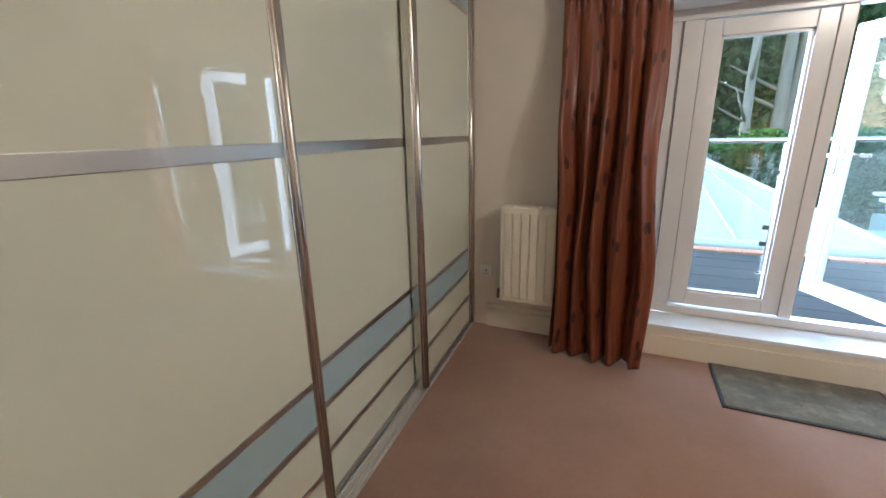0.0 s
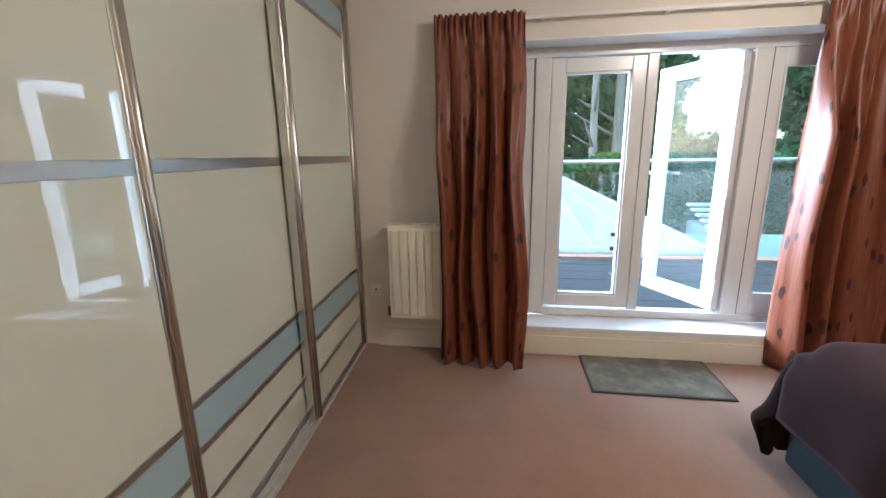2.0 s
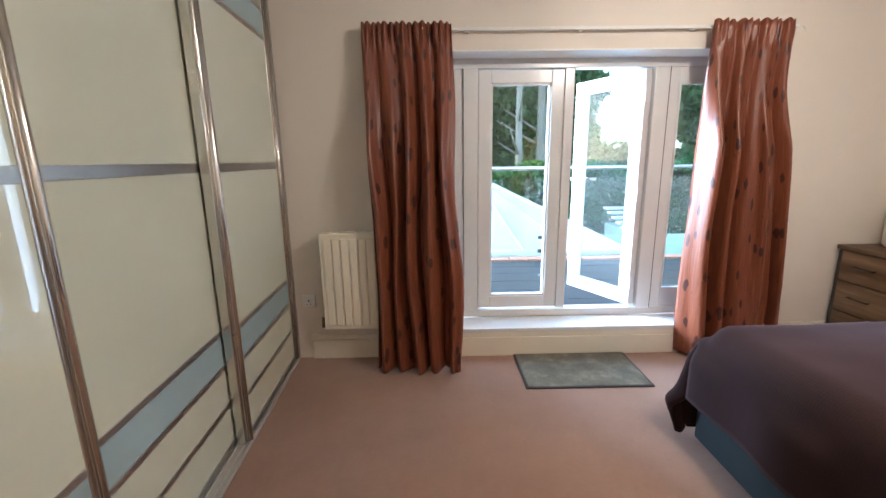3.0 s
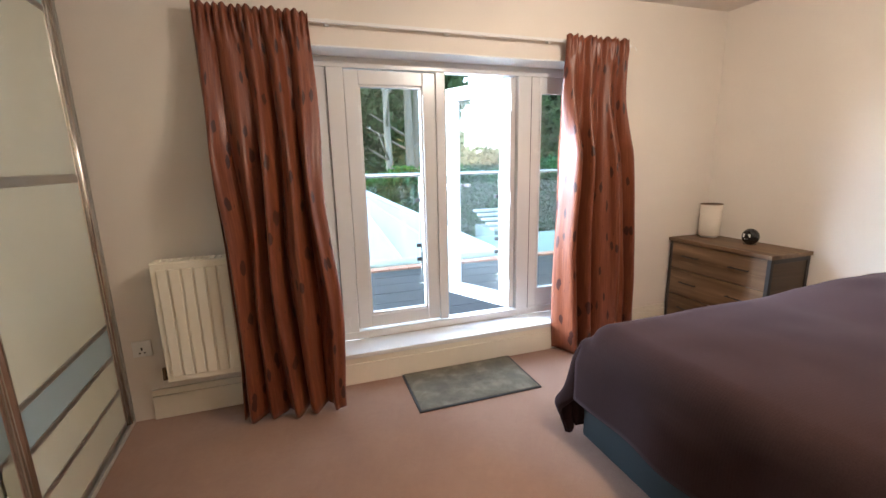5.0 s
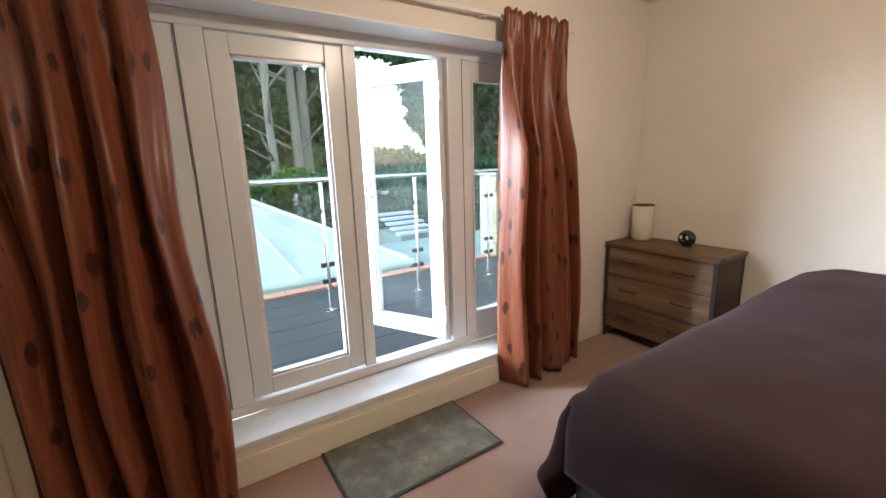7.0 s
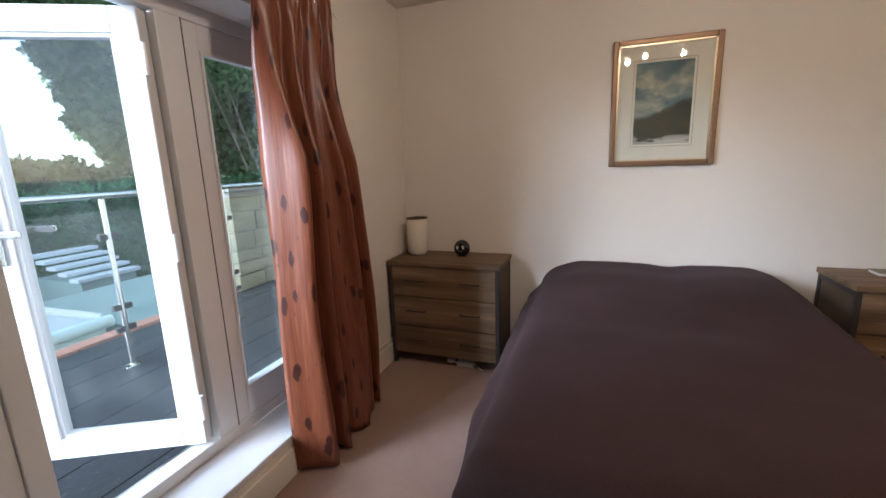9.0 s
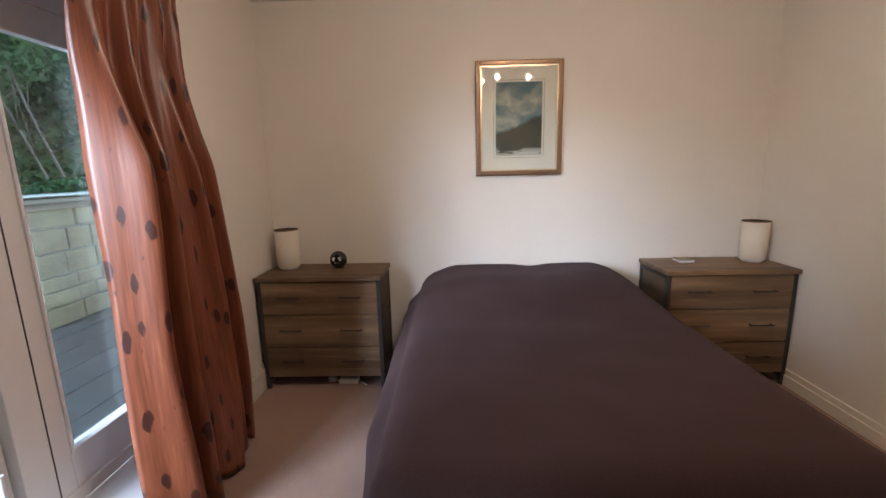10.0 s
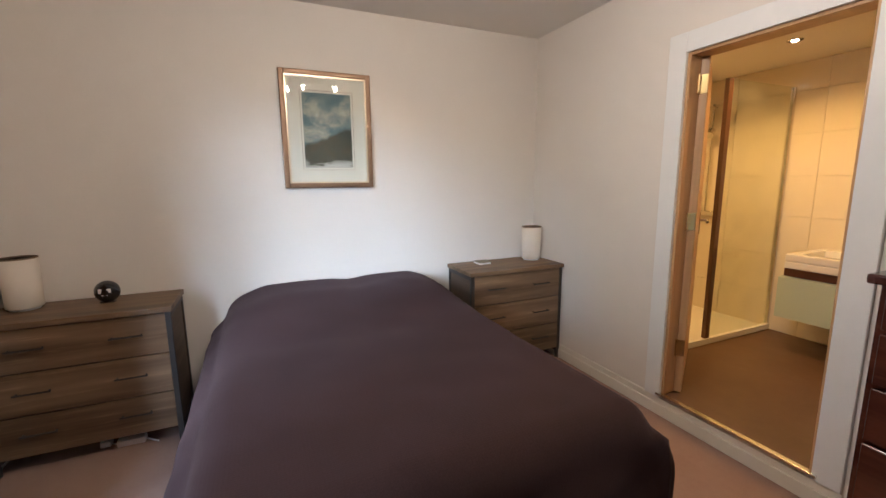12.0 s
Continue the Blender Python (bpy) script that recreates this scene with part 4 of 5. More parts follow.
for hx, sgn in ((0.62, 1), (0.62, -1)):
    yo = 0.0 if sgn > 0 else -0.036
    hb = join(box(hx - 0.018, hx + 0.018, yo, yo + 0.006 * sgn, 0.95, 1.09, 0.001) if sgn > 0 else box(hx - 0.018, hx + 0.018, yo - 0.006, yo, 0.95, 1.09, 0.001),
              rod((hx, yo, 1.04), (hx, yo + 0.045 * sgn, 1.04), 0.009), rod((hx, yo + 0.045 * sgn, 1.04), (hx - 0.11, yo + 0.045 * sgn, 1.035), 0.008))
    h = part("door_handle", hb, CHROME, leaf, "steel lever handle")
    h.matrix_parent_inverse = Matrix()
for hz in (0.39, 1.08, 1.76):
    h = part("hinge", join(rod((-0.006, 0.004, hz - 0.045), (-0.006, 0.004, hz + 0.045), 0.007), box(-0.003, -0.0005, -0.034, 0.002, hz - 0.045, hz + 0.045), box(-0.030, -0.003, 0.0, 0.003, hz - 0.045, hz + 0.045)), BRASS, leaf, "brass hinge")
    h.matrix_parent_inverse = Matrix()

part("strike_plate", box(DX0 + 0.014, DX0 + 0.017, SY - 0.04, SY - 0.012, 1.36, 1.43, 0.0005), BRASS, dr, "brass strike plate")

# ---- shower room ----
BY_, BZ = -1.92, 2.12
structure("floor", box(0.9, 3.7, BY_, SY - 0.1, -0.2, DZ0 - 0.01), BATHFLOOR, "dark brown vinyl floor of the shower room")
structure("floor", box(DX0, DX1, SY - 0.1, SY - 0.004, DZ0 - 0.012, DZ0 - 0.004), BATHFLOOR, "dark brown vinyl floor in the doorway")
structure("wall_south", box(0.8, 3.8, BY_ - 0.1, BY_, -0.2, 2.4), TILE, "cream tiled shower room wall")
structure("wall_east", box(3.7, 3.8, BY_, SY - 0.1, -0.2, 2.4), TILE, "cream tiled shower wall")
structure("wall_west", box(0.8, 0.9, BY_, SY - 0.1, -0.2, 2.4), TILE, "cream tiled wall")
structure("wall_north", boxes([(0.9, DX0 - 0.02, SY - 0.125, SY - 0.101, 0.1, 2.2), (DX1 + 0.02, 3.7, SY - 0.125, SY - 0.101, 0.1, 2.2)]), TILE, "cream shower room wall beside the door")
structure("ceiling", box(0.8, 3.8, BY_ - 0.1, SY - 0.101, BZ, BZ + 0.1), CEIL, "shower room ceiling")
tray = thing("shower_tray", "low cream shower tray on the floor behind glass", "shower tray", (3.3, -1.3, DZ0))
part("tray", boxes([(2.88, 3.698, BY_ + 0.0065, -0.40, DZ0 - 0.009, DZ0 + 0.012), (2.88, 2.92, BY_ + 0.0065, -0.40, DZ0 + 0.012, DZ0 + 0.035)], 0.004), WHITECER, tray)
part("drain", lathe([(0.05, DZ0 + 0.012), (0.052, DZ0 + 0.018), (0.03, DZ0 + 0.022)], 24, 3.05, -1.05), CHROME, tray)
scr = thing("shower_screen", "clear glass shower screen with steel and brown posts on the tray", "shower screen", (2.9, -1.5, DZ0 + 0.035))
sg = part("glass", box(2.897, 2.903, BY_ + 0.03, -1.185, DZ0 + 0.04, 1.95), SHOWERGLASS, scr)
sg.visible_shadow = False
part("post", box(2.885, 2.915, -1.19, -1.145, DZ0 + 0.036, 1.95, 0.003), plain("brown_post", (0.10, 0.045, 0.02), 0.35, spread=0.1), scr, "dark brown upright post")
part("wall_profile", box(2.885, 2.915, BY_ + 0.0065, BY_ + 0.03, DZ0 + 0.036, 1.95, 0.003), CHROME, scr, "steel wall profile")
sh = thing("shower_fitting", "chrome shower head and mixer on the tiled wall", "shower", (3.46, -1.9, 1.0))
part("riser", rod((3.46, BY_ + 0.05, 1.0), (3.46, BY_ + 0.05, 1.92), 0.010), CHROME, sh)
part("head", join(rod((3.46, BY_ + 0.05, 1.90), (3.46, BY_ + 0.20, 1.90), 0.010), lathe([(0.02, 1.90), (0.085, 1.885), (0.09, 1.87), (0.085, 1.865)], 28, 3.46, BY_ + 0.20)), CHROME, sh)
part("hand_set", join(rod((3.46, BY_ + 0.05, 1.66), (3.43, BY_ + 0.13, 1.68), 0.012), rod((3.43, BY_ + 0.11, 1.70), (3.42, BY_ + 0.15, 1.66), 0.038)), CHROME, sh)
part("mixer", rod((3.33, BY_ + 0.05, 1.0), (3.60, BY_ + 0.05, 1.0), 0.024), CHROME, sh)
part("bracket", rod((3.46, BY_ + 0.0065, 1.9), (3.46, BY_ + 0.05, 1.9), 0.008), CHROME, sh)
part("valve", rod((3.46, BY_ + 0.0065, 1.0), (3.46, BY_ + 0.05, 1.0), 0.016), CHROME, sh)
van = thing("vanity_unit", "wall-hung pale green gloss vanity unit", "vanity unit", (2.45, -1.7, 0.4))
part("cabinet", box(2.05, 2.655, BY_ + 0.0065, -1.52, 0.35, 0.64, 0.004), GREENGLASS, van)
part("drawer_front", box(2.05, 2.655, -1.519, -1.50, 0.355, 0.635, 0.003), GREENGLASS, van)
part("shelf", box(2.03, 2.64, BY_ + 0.0065, -1.53, 0.642, 0.70, 0.003), plain("dark_red_wood", (0.12, 0.045, 0.02), 0.4), van, "dark wooden shelf")
bas = thing("wash_basin", "white rectangular wash basin on the vanity unit", "wash basin", (2.4, -1.7, 0.7))
part("bowl", boxes([(2.05, 2.62, BY_ + 0.0065, -1.48, 0.702, 0.75), (2.05, 2.62, BY_ + 0.0065, BY_ + 0.06, 0.75, 0.80), (2.05, 2.62, -1.53, -1.48, 0.75, 0.80), (2.05, 2.10, BY_ + 0.06, -1.53, 0.75, 0.80), (2.57, 2.62, BY_ + 0.06, -1.53, 0.75, 0.80)], 0.008), WHITECER, bas)
part("tap", join(rod((2.34, BY_ + 0.04, 0.80), (2.34, BY_ + 0.04, 0.93), 0.014), rod((2.34, BY_ + 0.04, 0.92), (2.34, BY_ + 0.17, 0.90), 0.010)), CHROME, bas)
AMB = glow("amber_bulb", (1.0, 0.66, 0.34), 16)
# First one shows through the doorway; the other two are unseen, added for light.
for dx, dy in ((2.62, -1.30), (2.15, -0.9), (3.3, -1.0)):
    dl = thing("downlight", "one of three small round recessed ceiling lights, lit, two added unseen", "ceiling light", (dx, dy, BZ), "shower room downlights")
    part("bezel", lathe([(0.042, BZ - 0.001), (0.040, BZ - 0.006), (0.030, BZ - 0.006), (0.030, BZ - 0.001)], 24, dx, dy), CHROME, dl)
    part("bulb", lathe([(0.019, BZ - 0.002), (0.016, BZ - 0.005)], 20, dx, dy), AMB, dl)
    lt = new("downlight_lamp", bpy.data.lights.new("downlight_lamp", "SPOT"))
    lt.data.spot_size, lt.data.spot_blend = radians(150), 0.5
    lt.data.energy, lt.data.color, lt.data.shadow_soft_size = 6.0, (1.0, 0.47, 0.10), 0.04
    lt.location = (dx, dy, BZ - 0.02)

# ---- mahogany chest ----
tb = thing("tallboy", "dark polished mahogany chest of drawers against the wall", "chest of drawers", (1.3, 0, 0))
TX0, TX1, TY1, TH = 0.98, 1.615, 0.08, 1.02
part("carcass", box(TX0, TX1, SY + 0.02, TY1 - 0.02, 0.06, TH - 0.03, 0.004), MAHOG, tb)
part("top", box(TX0 - 0.02, TX1 + 0.022, SY + 0.004, TY1 + 0.02, TH - 0.03, TH, 0.009, 3), MAHOG, tb)
part("plinth", box(TX0 - 0.01, TX1 + 0.012, SY + 0.02, TY1, 0.0, 0.07, 0.006), MAHOG, tb)
tz = [0.08, 0.29, 0.50, 0.68, 0.85, 0.985]
for a, c in zip(tz, tz[1:]):
    d = part("drawer", box(TX0 + 0.02, TX1 - 0.02, TY1 - 0.0195, TY1 + 0.004, a + 0.006, c - 0.006, 0.006, 3), MAHOG, tb)
    for kx in (TX0 + 0.16, TX1 - 0.16):
        part("knob", join(rod((kx, TY1 + 0.004, (a + c) / 2), (kx, TY1 + 0.02, (a + c) / 2), 0.007), rod((kx, TY1 + 0.018, (a + c) / 2), (kx, TY1 + 0.03, (a + c) / 2), 0.016, 16, 0.012)), MAHOG, d)

# ---- terrace ----
DZ = 0.10
ter = tagged(thing("terrace", "dark wet decking outside the glazed doors", "terrace"), kind="structure")
bm = box(-3.0, 7.5, NY + 0.27, 5.04, -0.25, DZ - 0.022)
part("slab", bm, FELT, ter)
edges = [NY + 0.272, 3.38, 3.66, 3.94, 4.22, 4.50, 4.78, 5.035]
for a, c in zip(edges, edges[1:]):
    part("deck_board", box(-3.0, 7.5, a + 0.003, c - 0.003, DZ - 0.022, DZ + random.uniform(-0.001, 0.001), 0.002), DECK, ter)
cop = tagged(thing("coping", "row of terracotta coping bricks along the terrace edge", "coping"), kind="structure")
cb = part("brick", box(0.002, 0.220, 5.04, 5.17, -0.02, DZ + 0.02, 0.004), BRICK, cop)
for k in range(1, 36):
    o = new("brick", cb.data)
    o.parent = cop
    o.location = (-1.8 + k * 0.225, 0, random.uniform(-0.003, 0.003))
cb.location = (-1.8, 0, 0)
structure("wall_terrace", box(-3.0, 7.5, 5.05, 5.15, -2.7, -0.021), RENDERW, "rendered wall below the terrace edge")

bal = thing("balustrade", "glass balustrade with a round steel handrail around the terrace", "balustrade", (1.5, 4.42, DZ))
part("handrail", rod((-2.6, 4.42, 1.20), (4.15, 4.42, 1.20), 0.021, 16), CHROME, bal, smooth=True)
for px in (-1.6, -0.75, 0.1, 0.95, 1.80, 2.66, 3.52):
    p = part("post", join(rod((px, 4.42, DZ), (px, 4.42, 1.18), 0.016, 12), lathe([(0.045, DZ), (0.045, DZ + 0.008), (0.02, DZ + 0.014)], 20, px, 4.42)), CHROME, bal)
    for cz in (0.36, 0.50, 0.95):
        part("glass_clamp", boxes([(px - 0.055, px - 0.012, 4.405, 4.435, cz - 0.018, cz + 0.018), (px + 0.012, px + 0.055, 4.405, 4.435, cz - 0.018, cz + 0.018)], 0.004), BLACKMETAL, p)
    q = part("glass_sheet", box(px + 0.03, px + 0.82, 4.415, 4.425, DZ + 0.12, 1.10, 0.001), RAILGLASS, bal)
    q.visible_shadow = False

# ---- stone wall ----
sw = tagged(thing("stone_wall", "rough yellow sandstone wall with flat coping at the terrace end", "wall"), kind="structure")
SWX0, SWX1, SWY = 4.12, 7.4, 5.0
part("core", box(SWX0 + 0.03, SWX1, SWY + 0.03, SWY + 0.35, 0.0, 1.12), MORTAR, sw)
rng = random.Random(5)
z = DZ
while z < 1.10:
    h = min(rng.uniform(0.12, 0.2), 1.12 - z)
    x = SWX0
    while x < SWX1:
        w = rng.uniform(0.18, 0.42)
        if h > 0.05:
            part("stone", box(x + 0.008, x + w - 0.008, SWY + rng.uniform(-0.012, 0.012), SWY + 0.10, z + 0.006, z + h - 0.006, 0.015, 2), STONE, sw)
        x += w
    z += h
part("coping_slab", box(SWX0 - 0.04, SWX1, SWY - 0.05, SWY + 0.40, 1.12, 1.19, 0.012), plain("grey_stone_slab", (0.22, 0.21, 0.18), 0.85, spread=0.2, relief=0.4), sw)

# ---- conservatory ----
con = thing("conservatory", "white conservatory roof with a pale gutter below the terrace", "conservatory", (1.0, 7.0, -2.6))
EXW, EXE, EYS, EYN, EZ, AZ_ = -2.2, 3.25, 5.75, 9.2, 0.06, 1.0
AP = Vector((1.35, 7.2, AZ_))
AQ = Vector((-0.6, 7.2, AZ_))
bm = bmesh.new()
c = [bm.verts.new(p) for p in ((EXW, EYS, EZ), (EXE, EYS, EZ), (EXE, EYN, EZ), (EXW, EYN, EZ))]
a, q = bm.verts.new(AP), bm.verts.new(AQ)
for fc in ((c[0], c[1], a, q), (c[1], c[2], a), (c[2], c[3], q, a), (c[3], c[0], q)):
    bm.faces.new(fc)
bm.faces.new(c[::-1])
part("roof", bm, ROOFWHITE, con)
for p0 in ((EXE, EYS, EZ), (EXE, EYN, EZ), (EXW, EYS, EZ), (EXW, EYN, EZ)):
    tgt = AP if p0[0] > 0 else AQ
    part("hip_bar", rod(Vector(p0) + Vector((0, 0, 0.02)), tgt + Vector((0, 0, 0.02)), 0.035, 8), UPVC, con)
for k in range(1, 8):
    sx = EXW + (EXE - EXW) * k / 8
    tx = min(max(sx, AQ.x), AP.x)
    part("glazing_bar", rod((sx, EYS, EZ + 0.01), Vector((sx, 0, 0)) * 0 + (Vector((tx, 7.2, AZ_ + 0.01)) if AQ.x <= sx <= AP.x else (AP if sx > 0 else AQ) * 0.999), 0.018, 6), ROOFWHITE, con)
part("finial", rod(AP + Vector((0, 0, 0.0)), AP + Vector((0, 0, 0.09)), 0.05, 10, 0.03), UPVC, con)
part("gutter", join(rod((EXW - 0.05, EYS - 0.05, EZ - 0.02), (EXE + 0.05, EYS - 0.05, EZ - 0.02), 0.055, 12), box(EXW, EXE, EYS - 0.04, EYS + 0.04, EZ - 0.18, EZ - 0.02)), GUTTER, con)
part("wall", box(EXW + 0.1, EXE - 0.1, EYS + 0.05, EYN - 0.1, -2.6, EZ - 0.01), UPVC, con)

low = thing("lean_to_roof", "low pale slatted garden roof beyond the terrace", "garden roof", (5.0, 8.2, -2.6))
for k in range(5):
    part("slat", box(4.25, 5.05, 7.9 + 0.22 * k, 8.10 + 0.22 * k, -0.05 + 0.07 * k, 0.0 + 0.07 * k, 0.01), ROOFWHITE, low)
part("support", box(4.3, 5.0, 7.95, 8.95, -2.6, -0.06), FELT, low)
structure("flat_roof", box(3.35, 8.0, 5.16, 7.3, -2.6, -0.02), FELT, "grey-green felt flat roof")

# ---- ground, hedge and woods ----
structure("ground", box(-700, 700, 3.2, 900, -3.0, -2.6), GRASS, "rough grass")
structure("wall_house", boxes([(-6, 10, NY + 0.1, NY + 0.27, -2.7, -0.251), (-6, WX - 0.1, NY + 0.02, NY + 0.27, -0.25, 2.6), (EX + 0.1, 10, NY + 0.02, NY + 0.27, -0.25, 2.6)]), RENDERW, "rendered house wall")


def gap(x, y, z):
    """True where the open sky shows between the trees to the north-east."""
    az = np.degrees(np.arctan2(x - 0.95, y - 1.6)) + 0.7 * np.sin(z * 2.3) + 0.4 * np.sin(z * 6.1)
    el = np.degrees(np.arctan2(z - 1.3, np.hypot(x - 0.95, y - 1.6)))
    low = 1.2 + 0.6 * np.sin(x * 1.3) + 0.4 * np.sin(x * 4.1)
    high = np.interp(az, (21, 24, 27.5, 28.3, 30.2, 30.9), (13.0, 14.0, 13.0, 8.5, 5.0, 0.0)) + 0.5 * np.sin(x * 3.1)
    return (az > 21.5) & (az < 30.9) & (el > low) & (el < high)


def leaves(name, count, place, size, material, seed, parent=None, label="", kind="stuff"):
    """Many small leaf cards, each turned its own way; place(rng) gives a point."""
    rng = np.random.default_rng(seed)
    pts = place(rng, count)
    pts = pts[~gap(pts[:, 0], pts[:, 1], pts[:, 2])]
    n = len(pts)
    d1 = rng.normal(size=(n, 3))
    d1 /= np.linalg.norm(d1, axis=1)[:, None]
    d2 = np.cross(d1, rng.normal(size=(n, 3)))
    d2 /= np.linalg.norm(d2, axis=1)[:, None]
    s = size * rng.uniform(0.6, 1.4, n)[:, None]
    co = np.stack([pts - d1 * s, pts + d2 * s * 0.55, pts + d1 * s, pts - d2 * s * 0.55], 1).reshape(-1, 3)
    me = bpy.data.meshes.new(name)
    idx = np.arange(n * 4).reshape(-1, 4)
    me.from_pydata(co.tolist(), [], idx.tolist())
    me.materials.append(material)
    ob = new(name, me)
    if parent is not None:
        ob.parent = parent
        ob.matrix_parent_inverse = parent.matrix_basis.inverted()
    return tagged(ob, label=label, kind=kind)


def hedge_points(x0, x1, y, depth, z0, z1, bumps):
    def place(rng, n):
        x = rng.uniform(x0, x1, n)
        zt = z1 + bumps * (np.sin(x * 1.9) * 0.5 + np.sin(x * 4.3 + 1) * 0.3 + np.sin(x * 0.7 + 2) * 0.6)
        u = rng.uniform(0, 1, n)
        top = rng.uniform(0, 1, n) < 0.3
        z = np.where(top, zt + rng.normal(0, 0.06, n), z0 + (zt - z0) * u)
        yy = np.where(top, y + rng.uniform(0, depth, n), y + 0.16 * np.sin(x * 3 + z * 2.4) + np.abs(rng.normal(0, 0.09, n)))
        return np.stack([x, yy, z], 1)
    return place


hd1 = thing("hedge", "bright green leafy hedge beyond the conservatory", "hedge", (1, 10.6, -2.6))
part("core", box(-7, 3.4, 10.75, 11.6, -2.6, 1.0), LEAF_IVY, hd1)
leaves("foliage", 26000, hedge_points(-7.2, 3.6, 10.5, 1.2, -1.2, 1.25, 0.35), 0.075, LEAF_HEDGE, 1, hd1)
hd2 = thing("ivy_bank", "dark green ivy hedge beyond the terrace", "hedge", (6.5, 9.8, -2.6))
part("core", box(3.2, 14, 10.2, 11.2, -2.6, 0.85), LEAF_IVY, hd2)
leaves("foliage", 30000, hedge_points(3.0, 14.2, 9.95, 1.2, -1.5, 1.05, 0.18), 0.07, LEAF_IVY, 2, hd2)


def tree(x, y, h, r, lean, seed, crown_z, crown_r, crown_n, name="tree", label="tall slender tree with a pale trunk"):
    rng = random.Random(seed)
    root = thing(name, label, "tree", (x, y, -2.6), "trees behind the hedge")
    bm = bmesh.new()
    segs, ring = 12, 10
    rings = []
    pts = []
    for i in range(segs + 1):
        v = i / segs
        cx = x + lean * v * h + 0.12 * math.sin(v * 5 + seed) * v * 2
        cy = y + 0.1 * math.sin(v * 4 + seed * 2)
        rr = r * (1 - 0.75 * v) * (1.25 if i == 0 else 1)
        z = -2.6 + v * h
        pts.append(Vector((cx, cy, z)))
        rings.append([bm.verts.new((cx + rr * math.cos(2 * math.pi * k / ring), cy + rr * math.sin(2 * math.pi * k / ring), z)) for k in range(ring)])
    for a_, b_ in zip(rings, rings[1:]):
        for k in range(ring):
            bm.faces.new((a_[k], a_[(k + 1) % ring], b_[(k + 1) % ring], b_[k]))
    limbs = []
    for _ in range(9):
        i = rng.randint(segs // 3, segs - 1)
        p0 = pts[i]
        ang = rng.uniform(0, 2 * math.pi)
        ln = rng.uniform(0.8, 2.2)
        p1 = p0 + Vector((math.cos(ang) * ln, math.sin(ang) * ln * 0.7, ln * rng.uniform(0.3, 1.1)))
        limbs.append(rod(p0, p1, r * 0.28, 6, r * 0.08))
    part("trunk", join(bm, *limbs), BARK, root, smooth=True)
    if crown_n:
        clumps = [(x + lean * h * 0.8 + rng.uniform(-1, 1) * crown_r, y + rng.uniform(-0.8, 0.8) * crown_r,
                   crown_z + rng.uniform(-1, 1) * crown_r * 1.5, rng.uniform(0.35, 0.9)) for _ in range(26)]

        def place(g, n):
            k = g.integers(0, len(clumps), n)
            c_ = np.array(clumps)[k]
            return c_[:, :3] + g.normal(0, 1, (n, 3)) * c_[:, 3:4] * 0.55
        leaves("crown", crown_n, place, 0.11, LEAF_WOOD, seed, root, kind="")
    return root


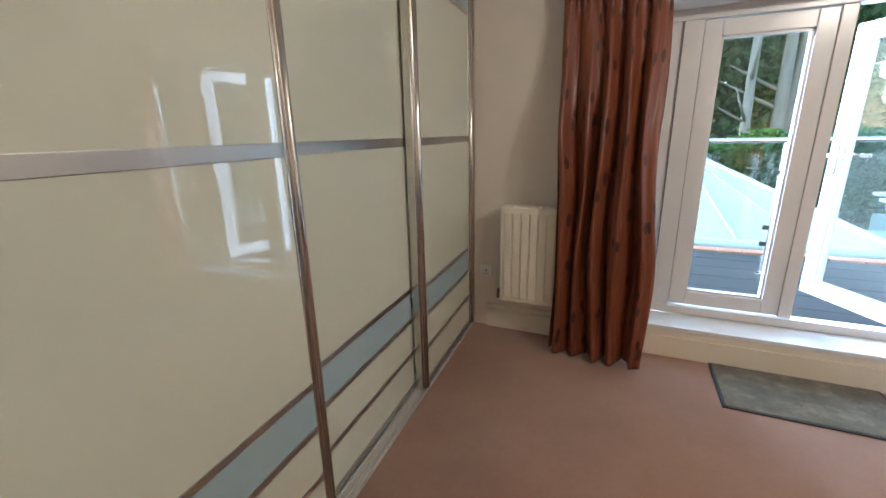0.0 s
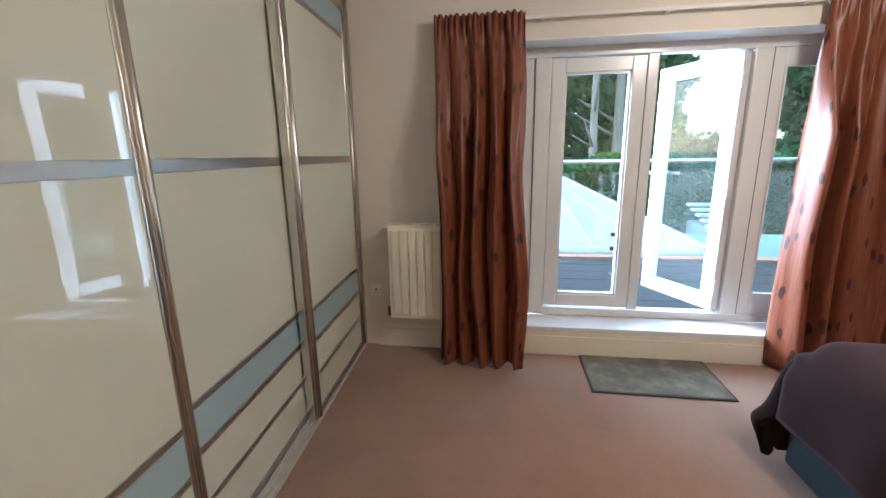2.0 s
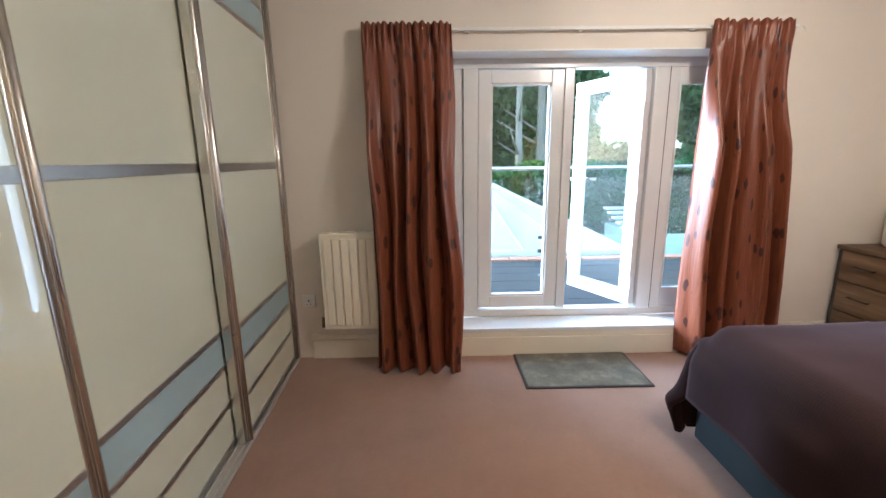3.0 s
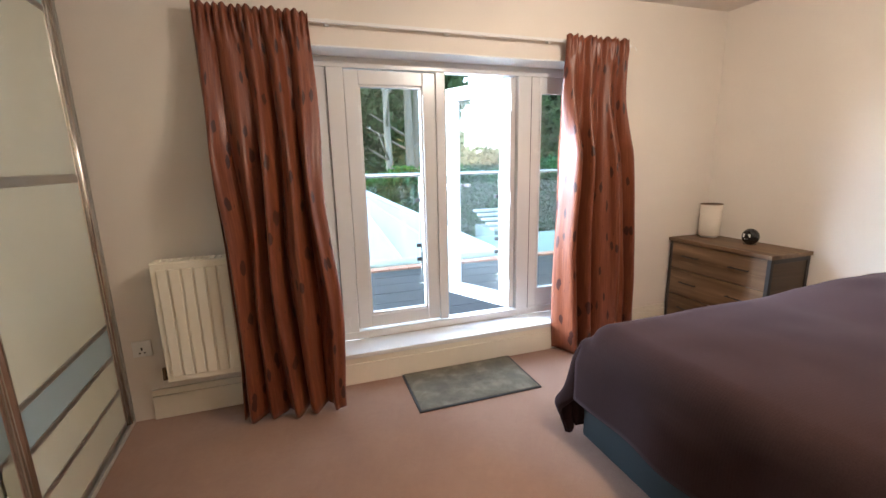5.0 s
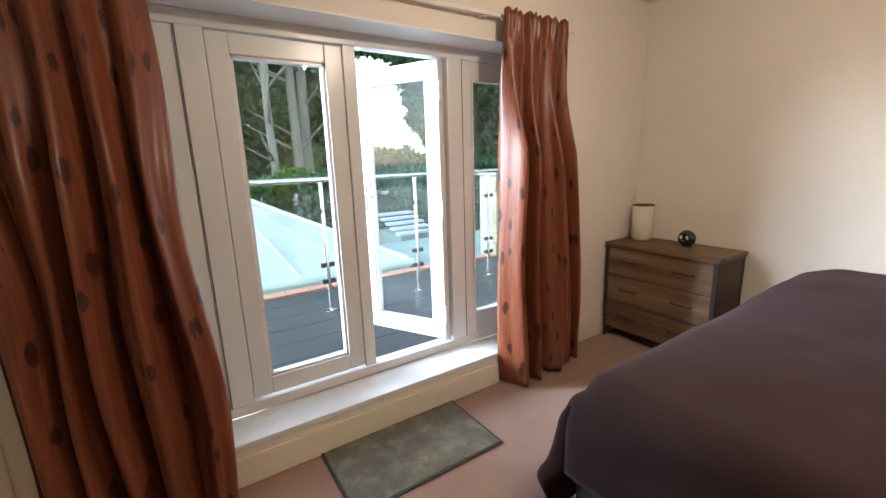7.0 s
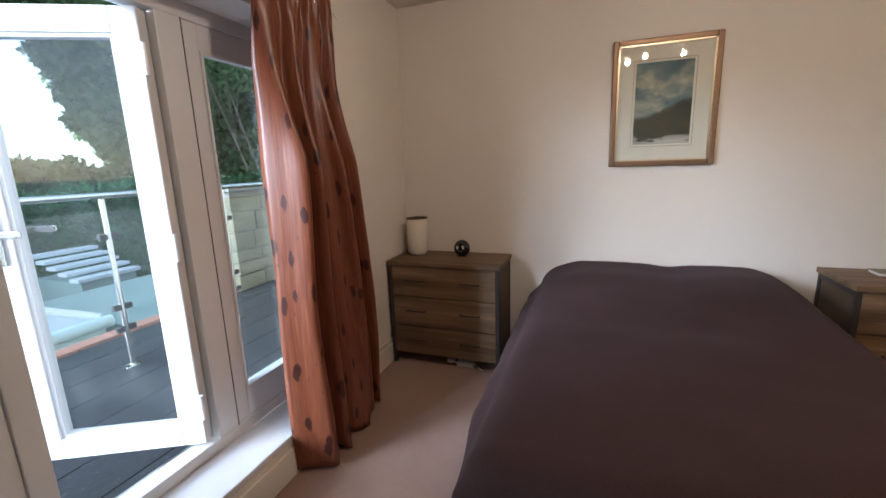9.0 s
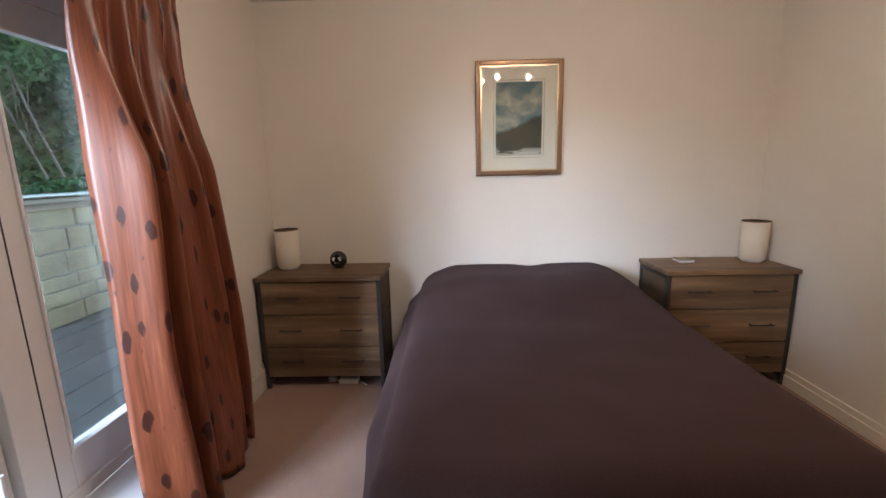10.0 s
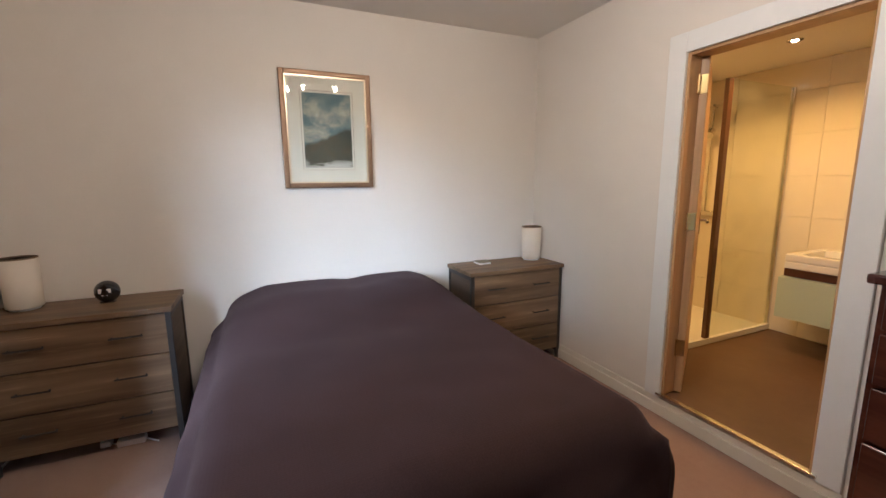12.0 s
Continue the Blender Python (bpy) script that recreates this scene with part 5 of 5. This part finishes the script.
for k, (x, y, h, r, lean, cz, cr, cn) in enumerate((
        (1.2, 14.5, 13, 0.22, 0.02, 8.5, 2.0, 5000), (4.4, 15.5, 13, 0.22, 0.03, 9.0, 2.2, 5000), (3.6, 14.0, 12, 0.16, -0.02, 7.5, 1.8, 4000),
        (5.2, 16.5, 14, 0.26, -0.02, 9.5, 2.2, 5000), (-1.0, 15.5, 13, 0.2, 0.01, 8.5, 2.2, 4000), 
        (2.4, 17.5, 14, 0.2, 0.0, 9.5, 2.2, 4000), (14.3, 13.5, 9, 0.055, -0.36, 8, 2.4, 5000), (15.4, 14.2, 9, 0.07, -0.30, 8, 2.4, 4000), (17.5, 14.5, 12, 0.2, -0.1, 8, 2.4, 5000), (16.0, 11.5, 10, 0.12, -0.12, 7, 2.0, 4000))):
    tree(x, y, h, r, lean, 20 + k, cz, cr, cn)


def wood_points(g, n):
    """Woodland mass with an open sky gap to the north-east."""
    x = g.uniform(-6, 34, n)
    y = g.uniform(18, 26, n) - 0.25 * np.maximum(x - 12, 0)
    z = -1.0 + 14.0 * g.uniform(0, 1, n) ** 0.85
    clump = np.sin(x * 1.7 + z * 1.1) + np.sin(z * 2.3 - x * 0.8) + np.sin(y * 2.0 + z)
    y = y + clump * 0.5
    keep = ~gap(x, y, z)
    return np.stack([x, y, z], 1)[keep]


leaves("woodland", 230000, wood_points, 0.19, LEAF_WOOD, 9, label="dense green woodland behind the hedge")


def far_points(g, n):
    """A distant tree line, seen in the gap."""
    x = g.uniform(10, 46, n)
    y = g.uniform(46, 54, n)
    top = 1.7 + 0.5 * np.sin(x * 0.9) + 0.35 * np.sin(x * 2.7 + 1)
    return np.stack([x, y, -2.6 + (top + 2.6) * g.uniform(0, 1, n)], 1)


structure("far_bank", box(10, 46, 51, 56, -2.6, 0.9), LEAF_IVY, "distant wooded bank")
leaves("far_trees", 12000, far_points, 0.36, LEAF_IVY, 15, label="distant tree line beyond the gardens")

# ---- shower room tiles ----
tiles = tagged(thing("wall_tiles", "large cream ceramic tiles on the shower room wall", "wall tiles", (2.3, BY_, 0.1)), kind="structure")
tile_mesh = None
for row in range(7):
    for col in range(5):
        if tile_mesh is None:
            first = part("tile", box(0.9015, 1.4985, BY_ + 0.0005, BY_ + 0.006, 0.1165, 0.4135, 0.0015), TILE, tiles)
            tile_mesh = first.data
            continue
        if row == 6 or (col == 4):
            x0, z0 = 0.9 + 0.6 * col, 0.115 + 0.3 * row
            part("tile", box(x0 + 0.0015, min(x0 + 0.5985, 3.6985), BY_ + 0.0005, BY_ + 0.006, z0 + 0.0015, min(z0 + 0.2985, BZ - 0.0015), 0.0015), TILE, tiles)
            continue
        ob = new("tile", tile_mesh)
        ob.parent = tiles
        ob.matrix_parent_inverse = first.matrix_parent_inverse.copy()
        ob.location = (0.6 * col, 0, 0.3 * row)
